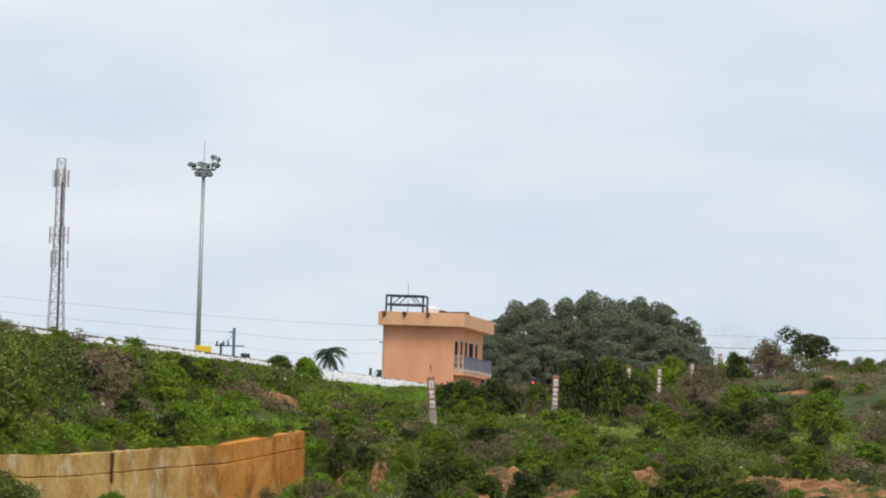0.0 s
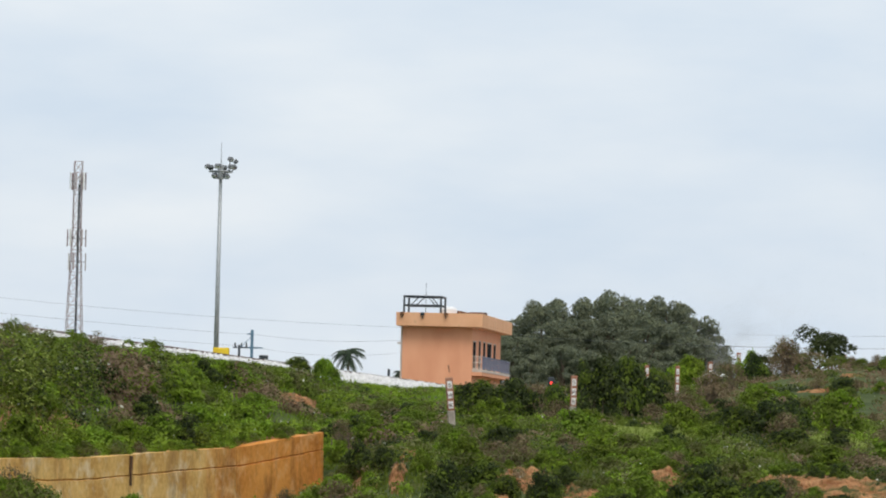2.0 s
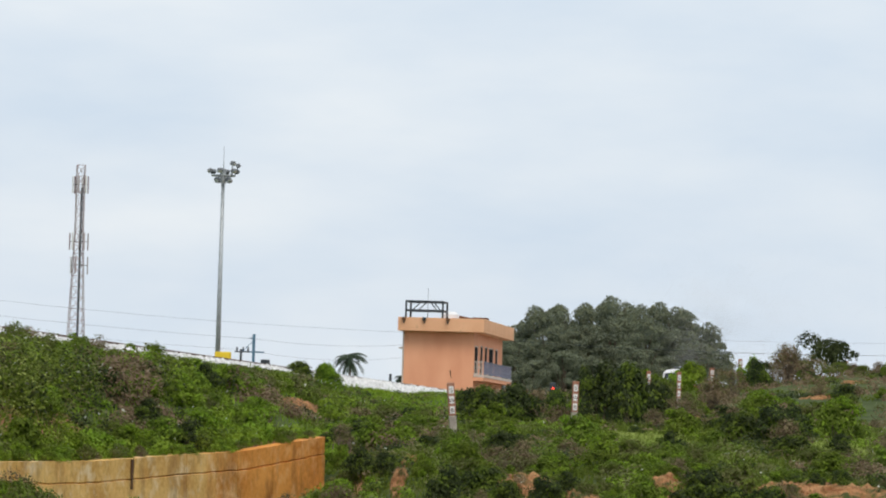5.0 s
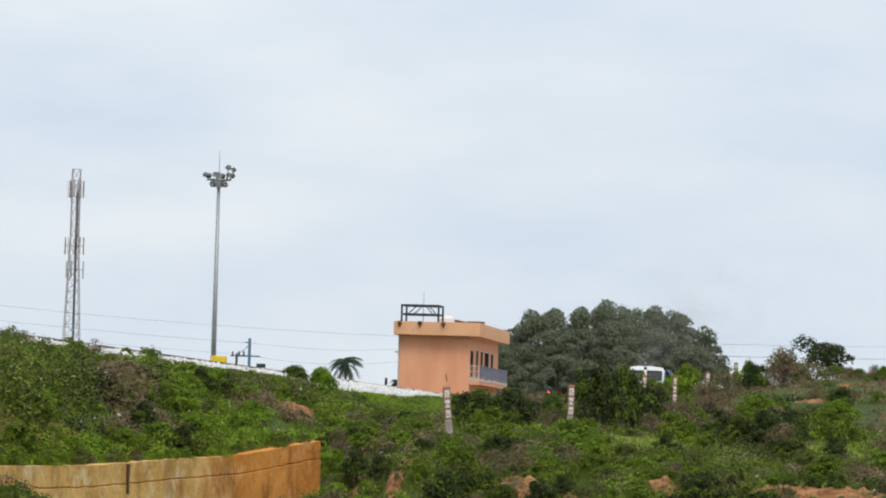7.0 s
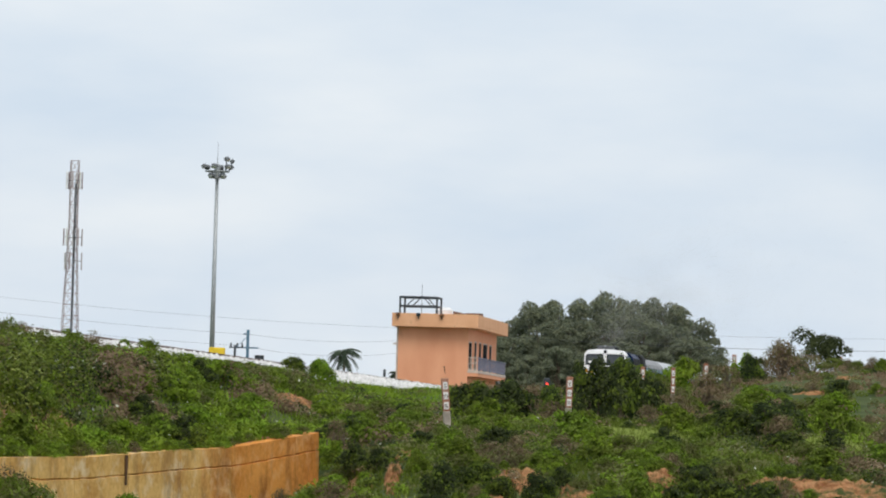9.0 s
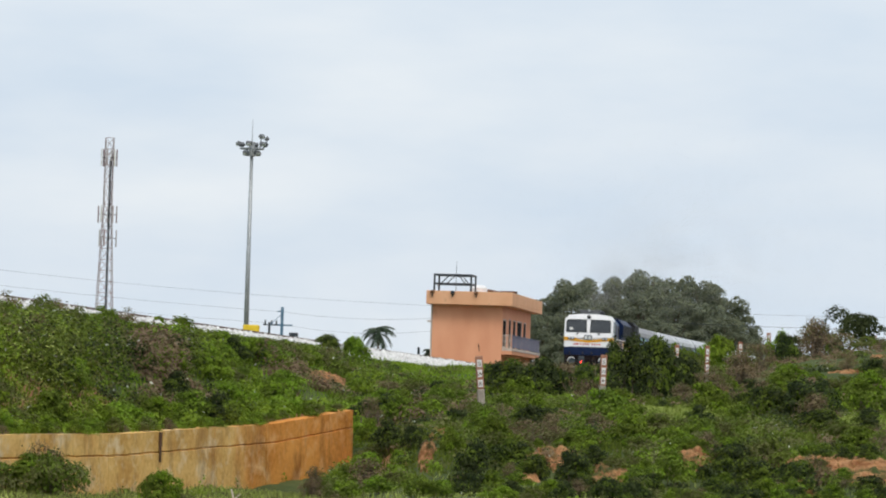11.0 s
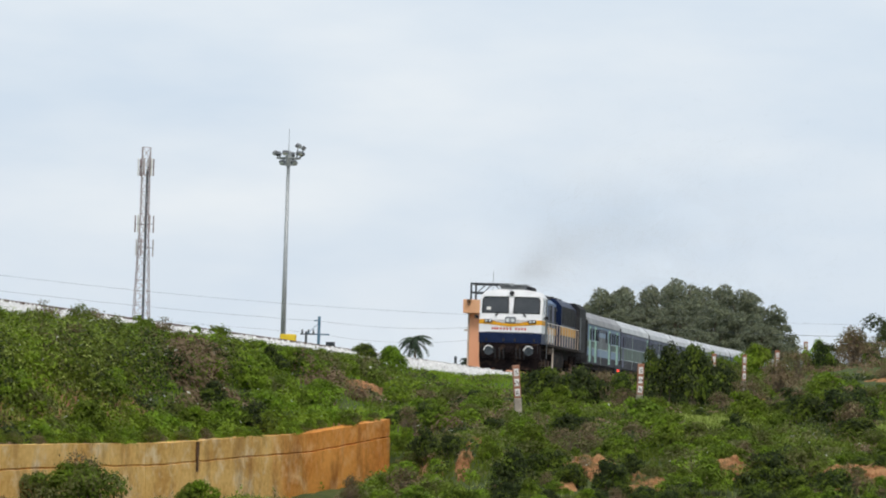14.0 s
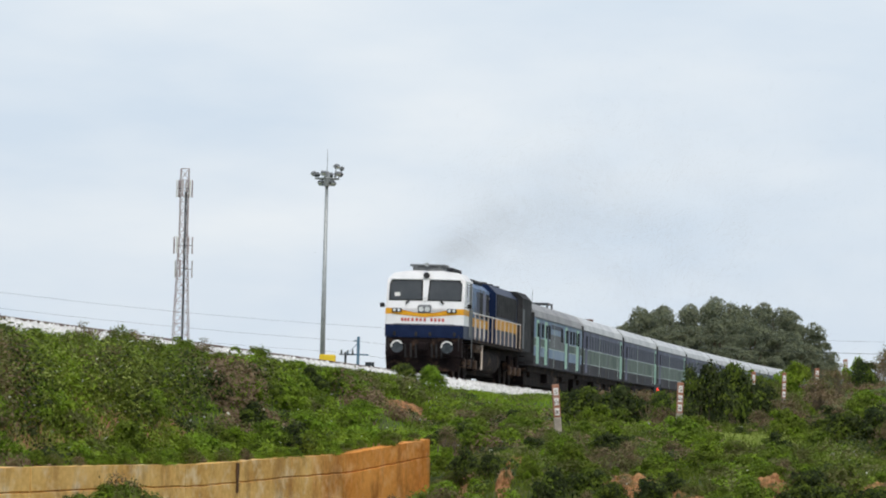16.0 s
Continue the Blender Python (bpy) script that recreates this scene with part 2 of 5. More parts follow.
M["post_concrete"] = material("post_concrete", (0.30, 0.26, 0.22), (0.44, 0.39, 0.33), 5, 0.95, bump=0.4)
M["plate_white"] = material("plate_white", (0.72, 0.71, 0.68), (0.82, 0.81, 0.79), 6, 0.7)
M["letter_dark"] = material("letter_dark", (0.10, 0.06, 0.05), (0.16, 0.10, 0.08), 6, 0.8)
M["signal_red"] = glow("signal_red", (1.0, 0.04, 0.03), 3.0)


def ground_material():
    # the green is darkened: shade between the plants is put into its colour
    m = material("ground", (0.045, 0.065, 0.02), (0.10, 0.12, 0.04), 0.35, 0.95, bump=0.5, fine=6.0, spec=0.1)
    n, l = m.node_tree.nodes, m.node_tree.links
    bsdf = n["Principled BSDF"]
    green = bsdf.inputs["Base Color"].links[0].from_socket
    geo = n.new("ShaderNodeNewGeometry")
    sep = n.new("ShaderNodeSeparateXYZ")
    l.new(geo.outputs["Normal"], sep.inputs[0])
    nz = n.new("ShaderNodeTexNoise")
    nz.inputs["Scale"].default_value, nz.inputs["Detail"].default_value = 0.45, 7
    tc = n.new("ShaderNodeTexCoord")
    l.new(tc.outputs["Object"], nz.inputs["Vector"])
    steep = n.new("ShaderNodeMapRange")      # bare earth on steep cuts
    steep.inputs["From Min"].default_value, steep.inputs["From Max"].default_value = 0.83, 0.72
    l.new(sep.outputs[2], steep.inputs[0])
    mul = n.new("ShaderNodeMath")
    mul.operation = "ADD"
    l.new(steep.outputs[0], mul.inputs[0])
    l.new(nz.outputs[0], mul.inputs[1])
    cut = n.new("ShaderNodeValToRGB")
    cut.color_ramp.elements[0].position, cut.color_ramp.elements[1].position = 0.68, 0.80
    l.new(mul.outputs[0], cut.inputs[0])
    soil = n.new("ShaderNodeValToRGB")
    soil.color_ramp.elements[0].color, soil.color_ramp.elements[1].color = (0.22, 0.09, 0.04, 1), (0.42, 0.24, 0.13, 1)
    fine = n.new("ShaderNodeTexNoise")
    fine.inputs["Scale"].default_value = 2.5
    fine.inputs["Detail"].default_value = 8
    l.new(tc.outputs["Object"], fine.inputs["Vector"])
    l.new(fine.outputs[0], soil.inputs[0])
    mix = n.new("ShaderNodeMixRGB")
    l.new(cut.outputs[0], mix.inputs[0])
    l.new(green, mix.inputs[1])
    l.new(soil.outputs[0], mix.inputs[2])
    l.new(mix.outputs[0], bsdf.inputs["Base Color"])
    return m


M["ground"] = ground_material()


# ---------------------------------------------------------------- mesh helpers
def link_bm(name, bm, mats, parent=None, label="", smooth=False):
    me = bpy.data.meshes.new(name)
    bm.to_mesh(me)
    bm.free()
    for mt in (mats if isinstance(mats, (list, tuple)) else [mats]):
        me.materials.append(M[mt])
    if smooth:
        for p in me.polygons:
            p.use_smooth = True
    ob = new(name, me)
    if parent:
        ob.parent = parent
    if label:
        ob["label"] = label
    return ob


def part(name, bm, mat, parent, label="", smooth=False):
    return link_bm(name, bm, mat, parent, label, smooth)


def box(bm, x0, x1, y0, y1, z0, z1, bevel=0.0, mat=0):
    r = bmesh.ops.create_cube(bm, size=1)
    vs = r["verts"]
    bmesh.ops.transform(bm, verts=vs, matrix=Matrix.LocRotScale(((x0 + x1) / 2, (y0 + y1) / 2, (z0 + z1) / 2), None, (abs(x1 - x0), abs(y1 - y0), abs(z1 - z0))))
    fs = {f for v in vs for f in v.link_faces}
    for f in fs:
        f.material_index = mat
    if bevel:
        es = list({e for v in vs for e in v.link_edges})
        bmesh.ops.bevel(bm, geom=es, offset=bevel, segments=1, affect="EDGES")
    return bm


def boxed(*a, **k):
    return box(bmesh.new(), *a, **k)


def rod(bm, a, b, r, r2=None, n=8, mat=0):
    a, b = Vector(a), Vector(b)
    d = b - a
    m = Matrix.Translation((a + b) / 2) @ d.to_track_quat("Z", "Y").to_matrix().to_4x4()
    res = bmesh.ops.create_cone(bm, cap_ends=True, segments=n, radius1=r, radius2=r if r2 is None else r2, depth=d.length, matrix=m)
    for f in {f for v in res["verts"] for f in v.link_faces}:
        f.material_index = mat
    return bm


def rodded(*a, **k):
    return rod(bmesh.new(), *a, **k)


def empty(name, m, label, category, group=""):
    e = new(name)
    e.empty_display_size = 0.2
    e.matrix_world = m
    return tagged(e, label, category, group)


def along_line(outline, y0, y1):
    """An outline of (x, z) points carried along the railway line."""
    bm = bmesh.new()
    stations = [y0] + [y for y in range(220, int(y1), 20)] + [y1]
    rings = [[bm.verts.new((x, y, z + lift(y))) for x, z in outline] for y in stations]
    n = len(outline)
    for a, b in zip(rings, rings[1:]):
        for i in range(n):
            bm.faces.new((a[i], a[(i + 1) % n], b[(i + 1) % n], b[i]))
    bm.faces.new(rings[0][::-1])
    bm.faces.new(rings[-1])
    bmesh.ops.recalc_face_normals(bm, faces=bm.faces)
    return bm


def sweep(bm, outline, y0, y1, caps=True):
    """An outline of (x, z) points drawn out along y."""
    a = [bm.verts.new((x, y0, z)) for x, z in outline]
    b = [bm.verts.new((x, y1, z)) for x, z in outline]
    n = len(outline)
    for i in range(n):
        bm.faces.new((a[i], a[(i + 1) % n], b[(i + 1) % n], b[i]))
    if caps:
        bm.faces.new(a[::-1])
        bm.faces.new(b)
    bmesh.ops.recalc_face_normals(bm, faces=bm.faces)
    return bm


# ---------------------------------------------------------------- the lie of the land
TRACK_ANGLE = math.atan(0.1016)
RAIL_Z = 4.2


def track_x(y):
    return -24.02 + 0.1016 * y


def lift(y):
    """How far the line climbs beyond its level stretch."""
    q = max(0.0, min(y, 420.0) - 220.0)
    return 2.25e-5 * q * q + 0.004 * max(0.0, min(y, 620.0) - 420.0)


def smooth(a, b, v):
    v = min(1.0, max(0.0, (v - a) / (b - a)))
    return v * v * (3 - 2 * v)


def lerp_table(table, v):
    if v <= table[0][0]:
        return table[0][1]
    for (a, p), (b, q) in zip(table, table[1:]):
        if v <= b:
            return p + (q - p) * (v - a) / (b - a)
    return table[-1][1]


WALL_LINE = [(-11.0, 66.0), (-9.7, 74.0), (-8.03, 84.0), (-7.12, 90.0), (-6.08, 97.0), (-4.87, 104.0), (-4.0, 108.0), (-3.33, 112.0)]
WALL_TOP = [(66.0, 0.95), (84.0, 1.06), (90.0, 1.07), (97.0, 1.20), (104.0, 1.32), (108.0, 1.53), (112.0, 1.70)]
RISE = [(82, 0.0), (94, 0.1), (97, 0.4), (100, 0.85), (106, 1.25), (120, 1.95), (150, 2.5), (185, 3.5), (215, 4.0), (255, 3.8), (300, 3.0), (420, 3.0)]


# bare red earth: x, y, half width, half depth, rise
EARTH = [(-1.20, 105.0, 0.26, 2.0, 0.10), (-1.36, 100.5, 0.24, 3.2, 0.12), (1.42, 99.2, 0.7, 2.4, 0.12), (2.55, 97.0, 0.75, 2.4, 0.12), (4.4, 99.7, 0.55, 2.0, 0.1), (7.2, 100.4, 1.1, 2.6, 0.14),
         (8.4, 98.8, 1.4, 2.6, 0.16), (0.75, 96.4, 0.3, 1.0, 0.15), (-4.5, 129.0, 0.7, 6.0, 0.2), (7.3, 148.0, 0.6, 4.0, 0.15), (13.4, 172.0, 1.2, 2.0, 0.06), (15.9, 190.0, 0.9, 2.5, 0.12), (6.3, 95.4, 0.5, 1.0, 0.2)]


def bare(x, y, grow=1.0):
    return any(((x - a) / (c * grow)) ** 2 + ((y - b) / (d * grow)) ** 2 < 1 for a, b, c, d, _ in EARTH)


def height(x, y):
    u = y - 16 * smooth(-1.0, -4.0, x)
    z = lerp_table(RISE, u)
    z += 0.13 * max(0.0, x - 8) * smooth(140, 190, y) * (1 - smooth(230, 300, y))
    if 70 < y < 260:
        z += 0.25 * noise.noise((x * 0.22, y * 0.12, 3.1)) * smooth(92, 104, y) + 0.10 * noise.noise((x * 0.8, y * 0.4, 7.7))
    z -= 0.2 * smooth(70, 80, y) * (1 - smooth(97, 106, y)) * smooth(-9, -6, x) * (1 - smooth(-3.2, -1.6, x))     # ground lowered before the wall so its foot shows from the camera
    s = (x - track_x(y)) * math.cos(TRACK_ANGLE)
    top = RAIL_Z - 0.75 + lift(y)
    if abs(s) < 3.4:
        return top
    if s > 0:
        xw = lerp_table([(b, a) for a, b in WALL_LINE], y)
        if y < 112.6 and x < xw - 0.6:
            sw = (xw - 1.3 - track_x(y)) * math.cos(TRACK_ANGLE)
            wt = lerp_table(WALL_TOP, y) - 0.06
            k = min(1.0, (s - 3.4) / max(0.5, sw - 3.4))
            return top + (wt - top) * k + 0.16 * noise.noise((x * 0.5, y * 0.25, 1.0)) * math.sin(math.pi * k)
        if y < 111.8:
            return z if x > xw - 0.2 else z - 0.3
        slope = max(z, top - (s - 3.4) / 3.0)
        return z + (slope - z) * smooth(111.0, 121.0, y)
    return max(min(z, top), top - (-s - 3.4) / 2.0) if y < 700 else min(z, top)


def build_ground():
    xs = [-4000, -1800, -800, -350, -160, -90, -60, -45, -35, -28, -23] + [-20 + 0.45 * i for i in range(116)] + [33, 37, 42, 50, 65, 90, 150, 300, 700, 1600, 4000]
    ys = [-400, -150, -60, -20, 0, 20, 35, 48, 58, 64] + [68 + 0.55 * i for i in range(320)] + [246, 250, 255, 260, 268, 280, 300, 330, 370, 420, 480, 560, 660, 800, 1000, 1500, 2500, 4500]
    verts = [(x, y, height(x, y)) for y in ys for x in xs]
    w = len(xs)
    faces = [(j * w + i, j * w + i + 1, (j + 1) * w + i + 1, (j + 1) * w + i) for j in range(len(ys) - 1) for i in range(w - 1)]
    me = bpy.data.meshes.new("ground")
    me.from_pydata(verts, [], faces)
    me.materials.append(M["ground"])
    for p in me.polygons:
        p.use_smooth = True
    tagged(new("ground", me), "green scrubby ground with patches of bare red earth", "ground", kind="structure")


build_ground()


def build_earth():
    """Low eroded cuts: a steep broken face towards the field, level ground behind it."""
    rng = random.Random(8)
    for cx, cy, rx, ry, rise in EARTH:
        bm = bmesh.new()
        s = rng.random() * 40
        rings, n = [], 40
        for k in range(1, 15):
            q = k / 14
            ring = []
            for a in range(n):
                t = a * math.tau / n
                c = Vector((math.cos(t) * 1.3 + s, math.sin(t) * 1.3, 0))
                w = q * (0.9 + 0.55 * noise.noise(c) + 0.3 * noise.noise(c * 3.1))
                x, y = cx + rx * w * math.cos(t), cy + ry * w * math.sin(t)
                ty = (y - cy) / ry
                off = rise * 0.75 * (0.1 + 0.9 * smooth(-0.7, -0.1, ty)) * (1 - smooth(0.2, 0.95, ty))
                rough = 0.1 * noise.noise((x * 1.9, y * 1.1, s)) + 0.08 * noise.noise((x * 5.5, y * 3.0, s)) + 0.08 * noise.noise((x * 13, y * 7, s))
                ring.append(bm.verts.new((x, y, height(x, y) + (off + rough + 0.03) * (1 - q ** 5) - 0.12 * q ** 5)))
            rings.append(ring)
        mid = bm.verts.new((cx, cy, height(cx, cy) + rise))
        for a in range(n):
            bm.faces.new((mid, rings[0][a], rings[0][(a + 1) % n]))
            for p, q in zip(rings, rings[1:]):
                bm.faces.new((p[a], q[a], q[(a + 1) % n], p[(a + 1) % n]))
        bmesh.ops.recalc_face_normals(bm, faces=bm.faces)
        o = link_bm("earth_cut", bm, "red_earth")
        tagged(o, "bare eroded patch of reddish orange earth and clods", "earth", "bare earth patches")


build_earth()
TRACK = pose(track_x(0), 0, RAIL_Z, 0, 0, -math.degrees(TRACK_ANGLE))    # y along the line, x across it


# ---------------------------------------------------------------- railway
def build_track():
    y0, y1 = 60.0, 1000.0
    bm = along_line([(-3.3, -0.8), (-1.75, -0.16), (1.75, -0.16), (3.3, -0.8)], y0, y1)
    bed = link_bm("ballast_bed", bm, "ballast")
    bed.matrix_world = TRACK
    tagged(bed, "bed of pale grey crushed stone under the railway track", "ballast", kind="structure")
    # loose stones over the shoulder
    rng = np.random.default_rng(4)
    verts, faces = [], []
    for i in range(14000):
        y = 70 + 250 * rng.random() ** 1.3
        x = rng.uniform(-1.9, 3.3)
        z = -0.16 if x < 1.75 else -0.16 - 0.64 * (x - 1.75) / 1.55
        if abs(abs(x) - 0.84) < 0.12:
            continue
        r = rng.uniform(0.05, 0.10) * (1.2 if y > 170 else 1.0)
        b = len(verts)
        for d in ((1, 0, 0), (0, 1, 0), (-1, 0, 0), (0, -1, 0), (0, 0, 1)):
            j = rng.uniform(0.6, 1.2)
            verts.append((x + d[0] * r * j, y + d[1] * r * j, z - 0.02 + d[2] * r * j + lift(y)))
        faces += [(b, b + 1, b + 4), (b + 1, b + 2, b + 4), (b + 2, b + 3, b + 4), (b + 3, b, b + 4)]
    me = bpy.data.meshes.new("ballast_stones")
    me.from_pydata(verts, [], faces)
    me.materials.append(M["ballast"])
    st = new("ballast_stones", me)
    st.matrix_world = TRACK
    tagged(st, "loose pale grey ballast stones on the shoulder", "stones", kind="stuff")
    track = empty("railway_track", TRACK, "broad gauge railway track with rusty steel rails on concrete sleepers", "track")
    tagged(track, kind="structure")
    for x in (-0.84, 0.84):
        prof = [(x - 0.07, -0.15), (x + 0.07, -0.15), (x + 0.02, -0.12), (x + 0.035, -0.03), (x + 0.035, 0), (x - 0.035, 0), (x - 0.035, -0.03), (x - 0.02, -0.12)]
        part("rail", along_line(prof, y0, y1), "rail", track)
    sl = part("sleeper", boxed(-1.37, 1.37, -0.12, 0.12, -0.3, -0.145, 0.02), "sleeper", track)
    sl.location.y = 75
    for i in range(1, 290):
        c = new("sleeper", sl.data)
        c.parent = track
        c.location = (0, 75 + 0.65 * i, lift(75 + 0.65 * i))


build_track()


# ---------------------------------------------------------------- retaining wall
def wall_station(s):
    """Point on the wall's plan line at s of its whole length, 0 to 1, and its top."""
    v = s * (len(WALL_LINE) - 1)
    i = min(int(v), len(WALL_LINE) - 2)
    (ax, ay), (bx, by) = WALL_LINE[i], WALL_LINE[i + 1]
    k = v - i
    x, y = ax + (bx - ax) * k, ay + (by - ay) * k
    return Vector((x, y, 0)), lerp_table(WALL_TOP, y)


def build_wall():
    wall = empty("wall_retaining", pose(0, 0, 0), "ochre concrete retaining wall stained with red earth", "wall")
    tagged(wall, kind="structure")
    n = 10
    for i in range(n):
        s0, s1 = i / n, (i + 1) / n - 0.0012
        bm = bmesh.new()
        rows = []
        for s in [s0 + (s1 - s0) * q / 12 for q in range(13)]:
            p, top = wall_station(s)
            q, _ = wall_station(min(1, s + 0.01)) if s < 0.99 else wall_station(s - 0.01)
            d = (q - p if s < 0.99 else p - q).normalized()
            back = Vector((-d.y, d.x, 0)) * 0.32
            seam = top - 0.42
            wob = 0.02 * noise.noise((p.x * 3, p.y * 1.5, 0))
            top += 0.02 * noise.noise((p.x * 5, p.y * 2.5, 4))
            o = 0.004 * math.sin(i * 7.3)
            p = p - back.normalized() * o
            rows.append([p + Vector((0, 0, -0.6)) - back * 0.12, p + Vector((0, 0, seam - 0.022 + wob)) - back * 0.03, p + Vector((0, 0, seam + wob)) + back * 0.16,
                         p + Vector((0, 0, seam + 0.022 + wob)), p + Vector((0, 0, top)), p + back + Vector((0, 0, top)), p + back + Vector((0, 0, -0.6))])
        vs = [[bm.verts.new(c) for c in r] for r in rows]
        for a, b in zip(vs, vs[1:]):
            for j in range(6):
                bm.faces.new((a[j], b[j], b[j + 1], a[j + 1]))
        bm.faces.new(vs[0])
        bm.faces.new(vs[-1][::-1])
        bmesh.ops.recalc_face_normals(bm, faces=bm.faces)
        if i == 0:
            p, top = Vector((-6.64, 93.2, 0)), lerp_table(WALL_TOP, 93.2)
            j = boxed(-0.01, 0.01, -0.11, 0.11, -0.3, -0.02)
            box(j, -0.008, 0.008, -0.08, 0.08, -0.62, -0.3)
            bmesh.ops.transform(j, verts=j.verts, matrix=pose(p.x + 0.015, p.y, top, 0, 0, -8.5))
            part("joint_stain", j, "joint_dark", wall, "dark stained joint between two panels")
        part("panel", bm, "concrete_wall", wall)


build_wall()


# ---------------------------------------------------------------- cabin beside the line
def build_cabin():
    # x to the side that faces the line, y along the building, from the near corner of the roof
    base = pose(1.21, 315.0, 0, 0, 0, -5.9)
    c = empty("railway_cabin", base @ pose(0, 0, 3.0), "two-storey orange plastered railway cabin with flat roof and balcony", "building")
    c.matrix_world = base @ pose(0, 0, 0)
    L = 22.0
    wx0, wx1, wy0, wy1 = -5.53, -0.74, 0.8, L - 0.8
    G, F2, TOP = 3.0, 6.42, 9.27
    openings = [(1.4, 3.6, 6.42, 8.4), (5.4, 6.9, 6.42, 8.5), (8.5, 10.2, 6.42, 8.5), (11.4, 14.6, 6.42, 8.5), (16.0, 17.8, 6.42, 8.5)]
    t = 0.25
    part("end_wall", boxed(wx0, wx1, wy0, wy0 + t, G, TOP), "plaster", c)
    part("end_wall", boxed(wx0, wx1, wy1 - t, wy1, G, TOP), "plaster", c)
    part("back_wall", boxed(wx0, wx0 + t, wy0 + t, wy1 - t, G, TOP), "plaster", c)
    # side wall in strips round its openings
    cuts = sorted({wy0 + t, wy1 - t} | {v for o in openings for v in o[:2]})
    for a, b in zip(cuts, cuts[1:]):
        o = [q for q in openings if q[0] <= a and q[1] >= b]
        if o:
            part("side_wall", boxed(wx1 - t, wx1, a, b, G, o[0][2]), "plaster", c)
            part("lintel", boxed(wx1 - t, wx1, a, b, o[0][3], TOP), "plaster", c)
        else:
            part("side_wall", boxed(wx1 - t, wx1, a, b, G, TOP), "plaster", c)
    part("floor_slab", boxed(wx0 + t, wx1 - t, wy0 + t, wy1 - t, F2 - 0.15, F2), "slab_white", c)
    for o in openings:
        w = part("window", boxed(wx1 - 0.06, wx1 - 0.03, o[0] + 0.08, o[1] - 0.08, o[2] + 0.08, o[3] - 0.08), "dark_opening", c, "dark window pane")
        bm = bmesh.new()
        for q in ((o[0], o[0] + 0.08, o[2], o[3]), (o[1] - 0.08, o[1], o[2], o[3]), (o[0] + 0.08, o[1] - 0.08, o[3] - 0.08, o[3]),
                  (o[0] + 0.08, o[1] - 0.08, o[2], o[2] + 0.08)):
            box(bm, wx1 - 0.07, wx1 - 0.01, q[0], q[1], q[2], q[3])
        part("frame", bm, "slab_white", w)
    # roof slab with a deep parapet round it
    part("roof", boxed(-5.91, -0.002, 0.0, L, 9.274, 9.48, 0.015), "fascia", c)
    bm = bmesh.new()
    for q in ((-5.91, 0, 0, 0.12), (-5.91, 0, L - 0.12, L), (-5.91, -5.79, 0.12, L - 0.12), (-0.12, 0, 0.12, L - 0.12)):
        box(bm, *q, 9.482, 10.19, 0.01)
    part("parapet", bm, "fascia", c)
    # balcony along the line side
    part("balcony", boxed(wx1 + 0.003, -0.02, wy0 + 0.1, L - 0.6, 6.24, 6.42, 0.02), "slab_white", c)
    part("balcony_beam", boxed(wx1 + 0.003, -0.05, wy0 + 0.1, L - 0.7, 6.0, 6.236), "plaster", c)
    bm = bmesh.new()
    for z in (6.5, 6.9, 7.3):
        box(bm, wx1 + 0.004, -0.075, wy0 + 0.12, wy0 + 0.16, z - 0.025, z + 0.025)
    for i in range(6):
        box(bm, wx1 + 0.06 + 0.11 * i, wx1 + 0.085 + 0.11 * i, wy0 + 0.13, wy0 + 0.15, 6.43, 7.28)
    part("end_railing", bm, "slab_white", c, "pale steel railing")
    bm = bmesh.new()
    for z in (6.5, 7.3):
        box(bm, -0.07, -0.03, wy0 + 0.23, L - 0.6, z - 0.03, z + 0.03)
    for i in range(66):
        y = wy0 + 0.35 + i * 0.305
        box(bm, -0.06, -0.04, y, y + 0.085, 6.53, 7.27)
    part("railing", bm, "paint_blue_grey", c, "blue-grey painted steel railing")
    # water-tank stand, tank, aerial and oddments on the roof
    for x in (-5.44, -2.92):
        for y in (0.5, 3.3):
            part("stand_leg", boxed(x - 0.06, x + 0.06, y - 0.06, y + 0.06, 9.481, 11.36), "steel_dark", c, "dark steel leg of a tank stand")
        for z in (11.31, 10.7):
            part("stand_beam", boxed(x - 0.055, x + 0.055, 0.56, 3.24, z - 0.05, z + 0.05), "steel_dark", c)
    for y in (0.5, 3.3):
        for z in (11.31, 10.7):
            part("stand_beam", boxed(-5.38, -2.98, y - 0.055, y + 0.055, z - 0.05, z + 0.05), "steel_dark", c)
        part("stand_brace", rodded((-4.95, y, 10.75), (-4.4, y, 11.27), 0.035, n=6), "steel_dark", c)
        part("stand_brace", rodded((-3.35, y, 10.75), (-3.8, y, 11.27), 0.035, n=6), "steel_dark", c)
    bm = bmesh.new()
    rod(bm, (-3.0, 6, 9.48), (-3.0, 6, 10.6), 0.62, n=20)
    rod(bm, (-3.0, 6, 10.6), (-3.0, 6, 10.8), 0.62, 0.4, n=20)
    part("water_tank", bm, "tank_white", c, "white plastic water tank")
    bm = bmesh.new()
    rod(bm, (-1.2, 9.0, 9.48), (-1.2, 9.0, 10.52), 0.62, n=18)
    rod(bm, (-2.4, 10.2, 9.48), (-2.2, 10.2, 10.56), 0.6, n=18)
    part("roof_tank", bm, "rust", c, "rusty dark roof tanks")
    part("roof_hut", boxed(-5.1, -3.8, 4.5, 7.5, 9.482, 10.3, 0.03), "rust", c, "low brown roof structure")
    part("aerial", rodded((-4.1, 1.8, 9.48), (-4.1, 1.8, 12.25), 0.028, 0.012, n=6), "steel_dark", c)
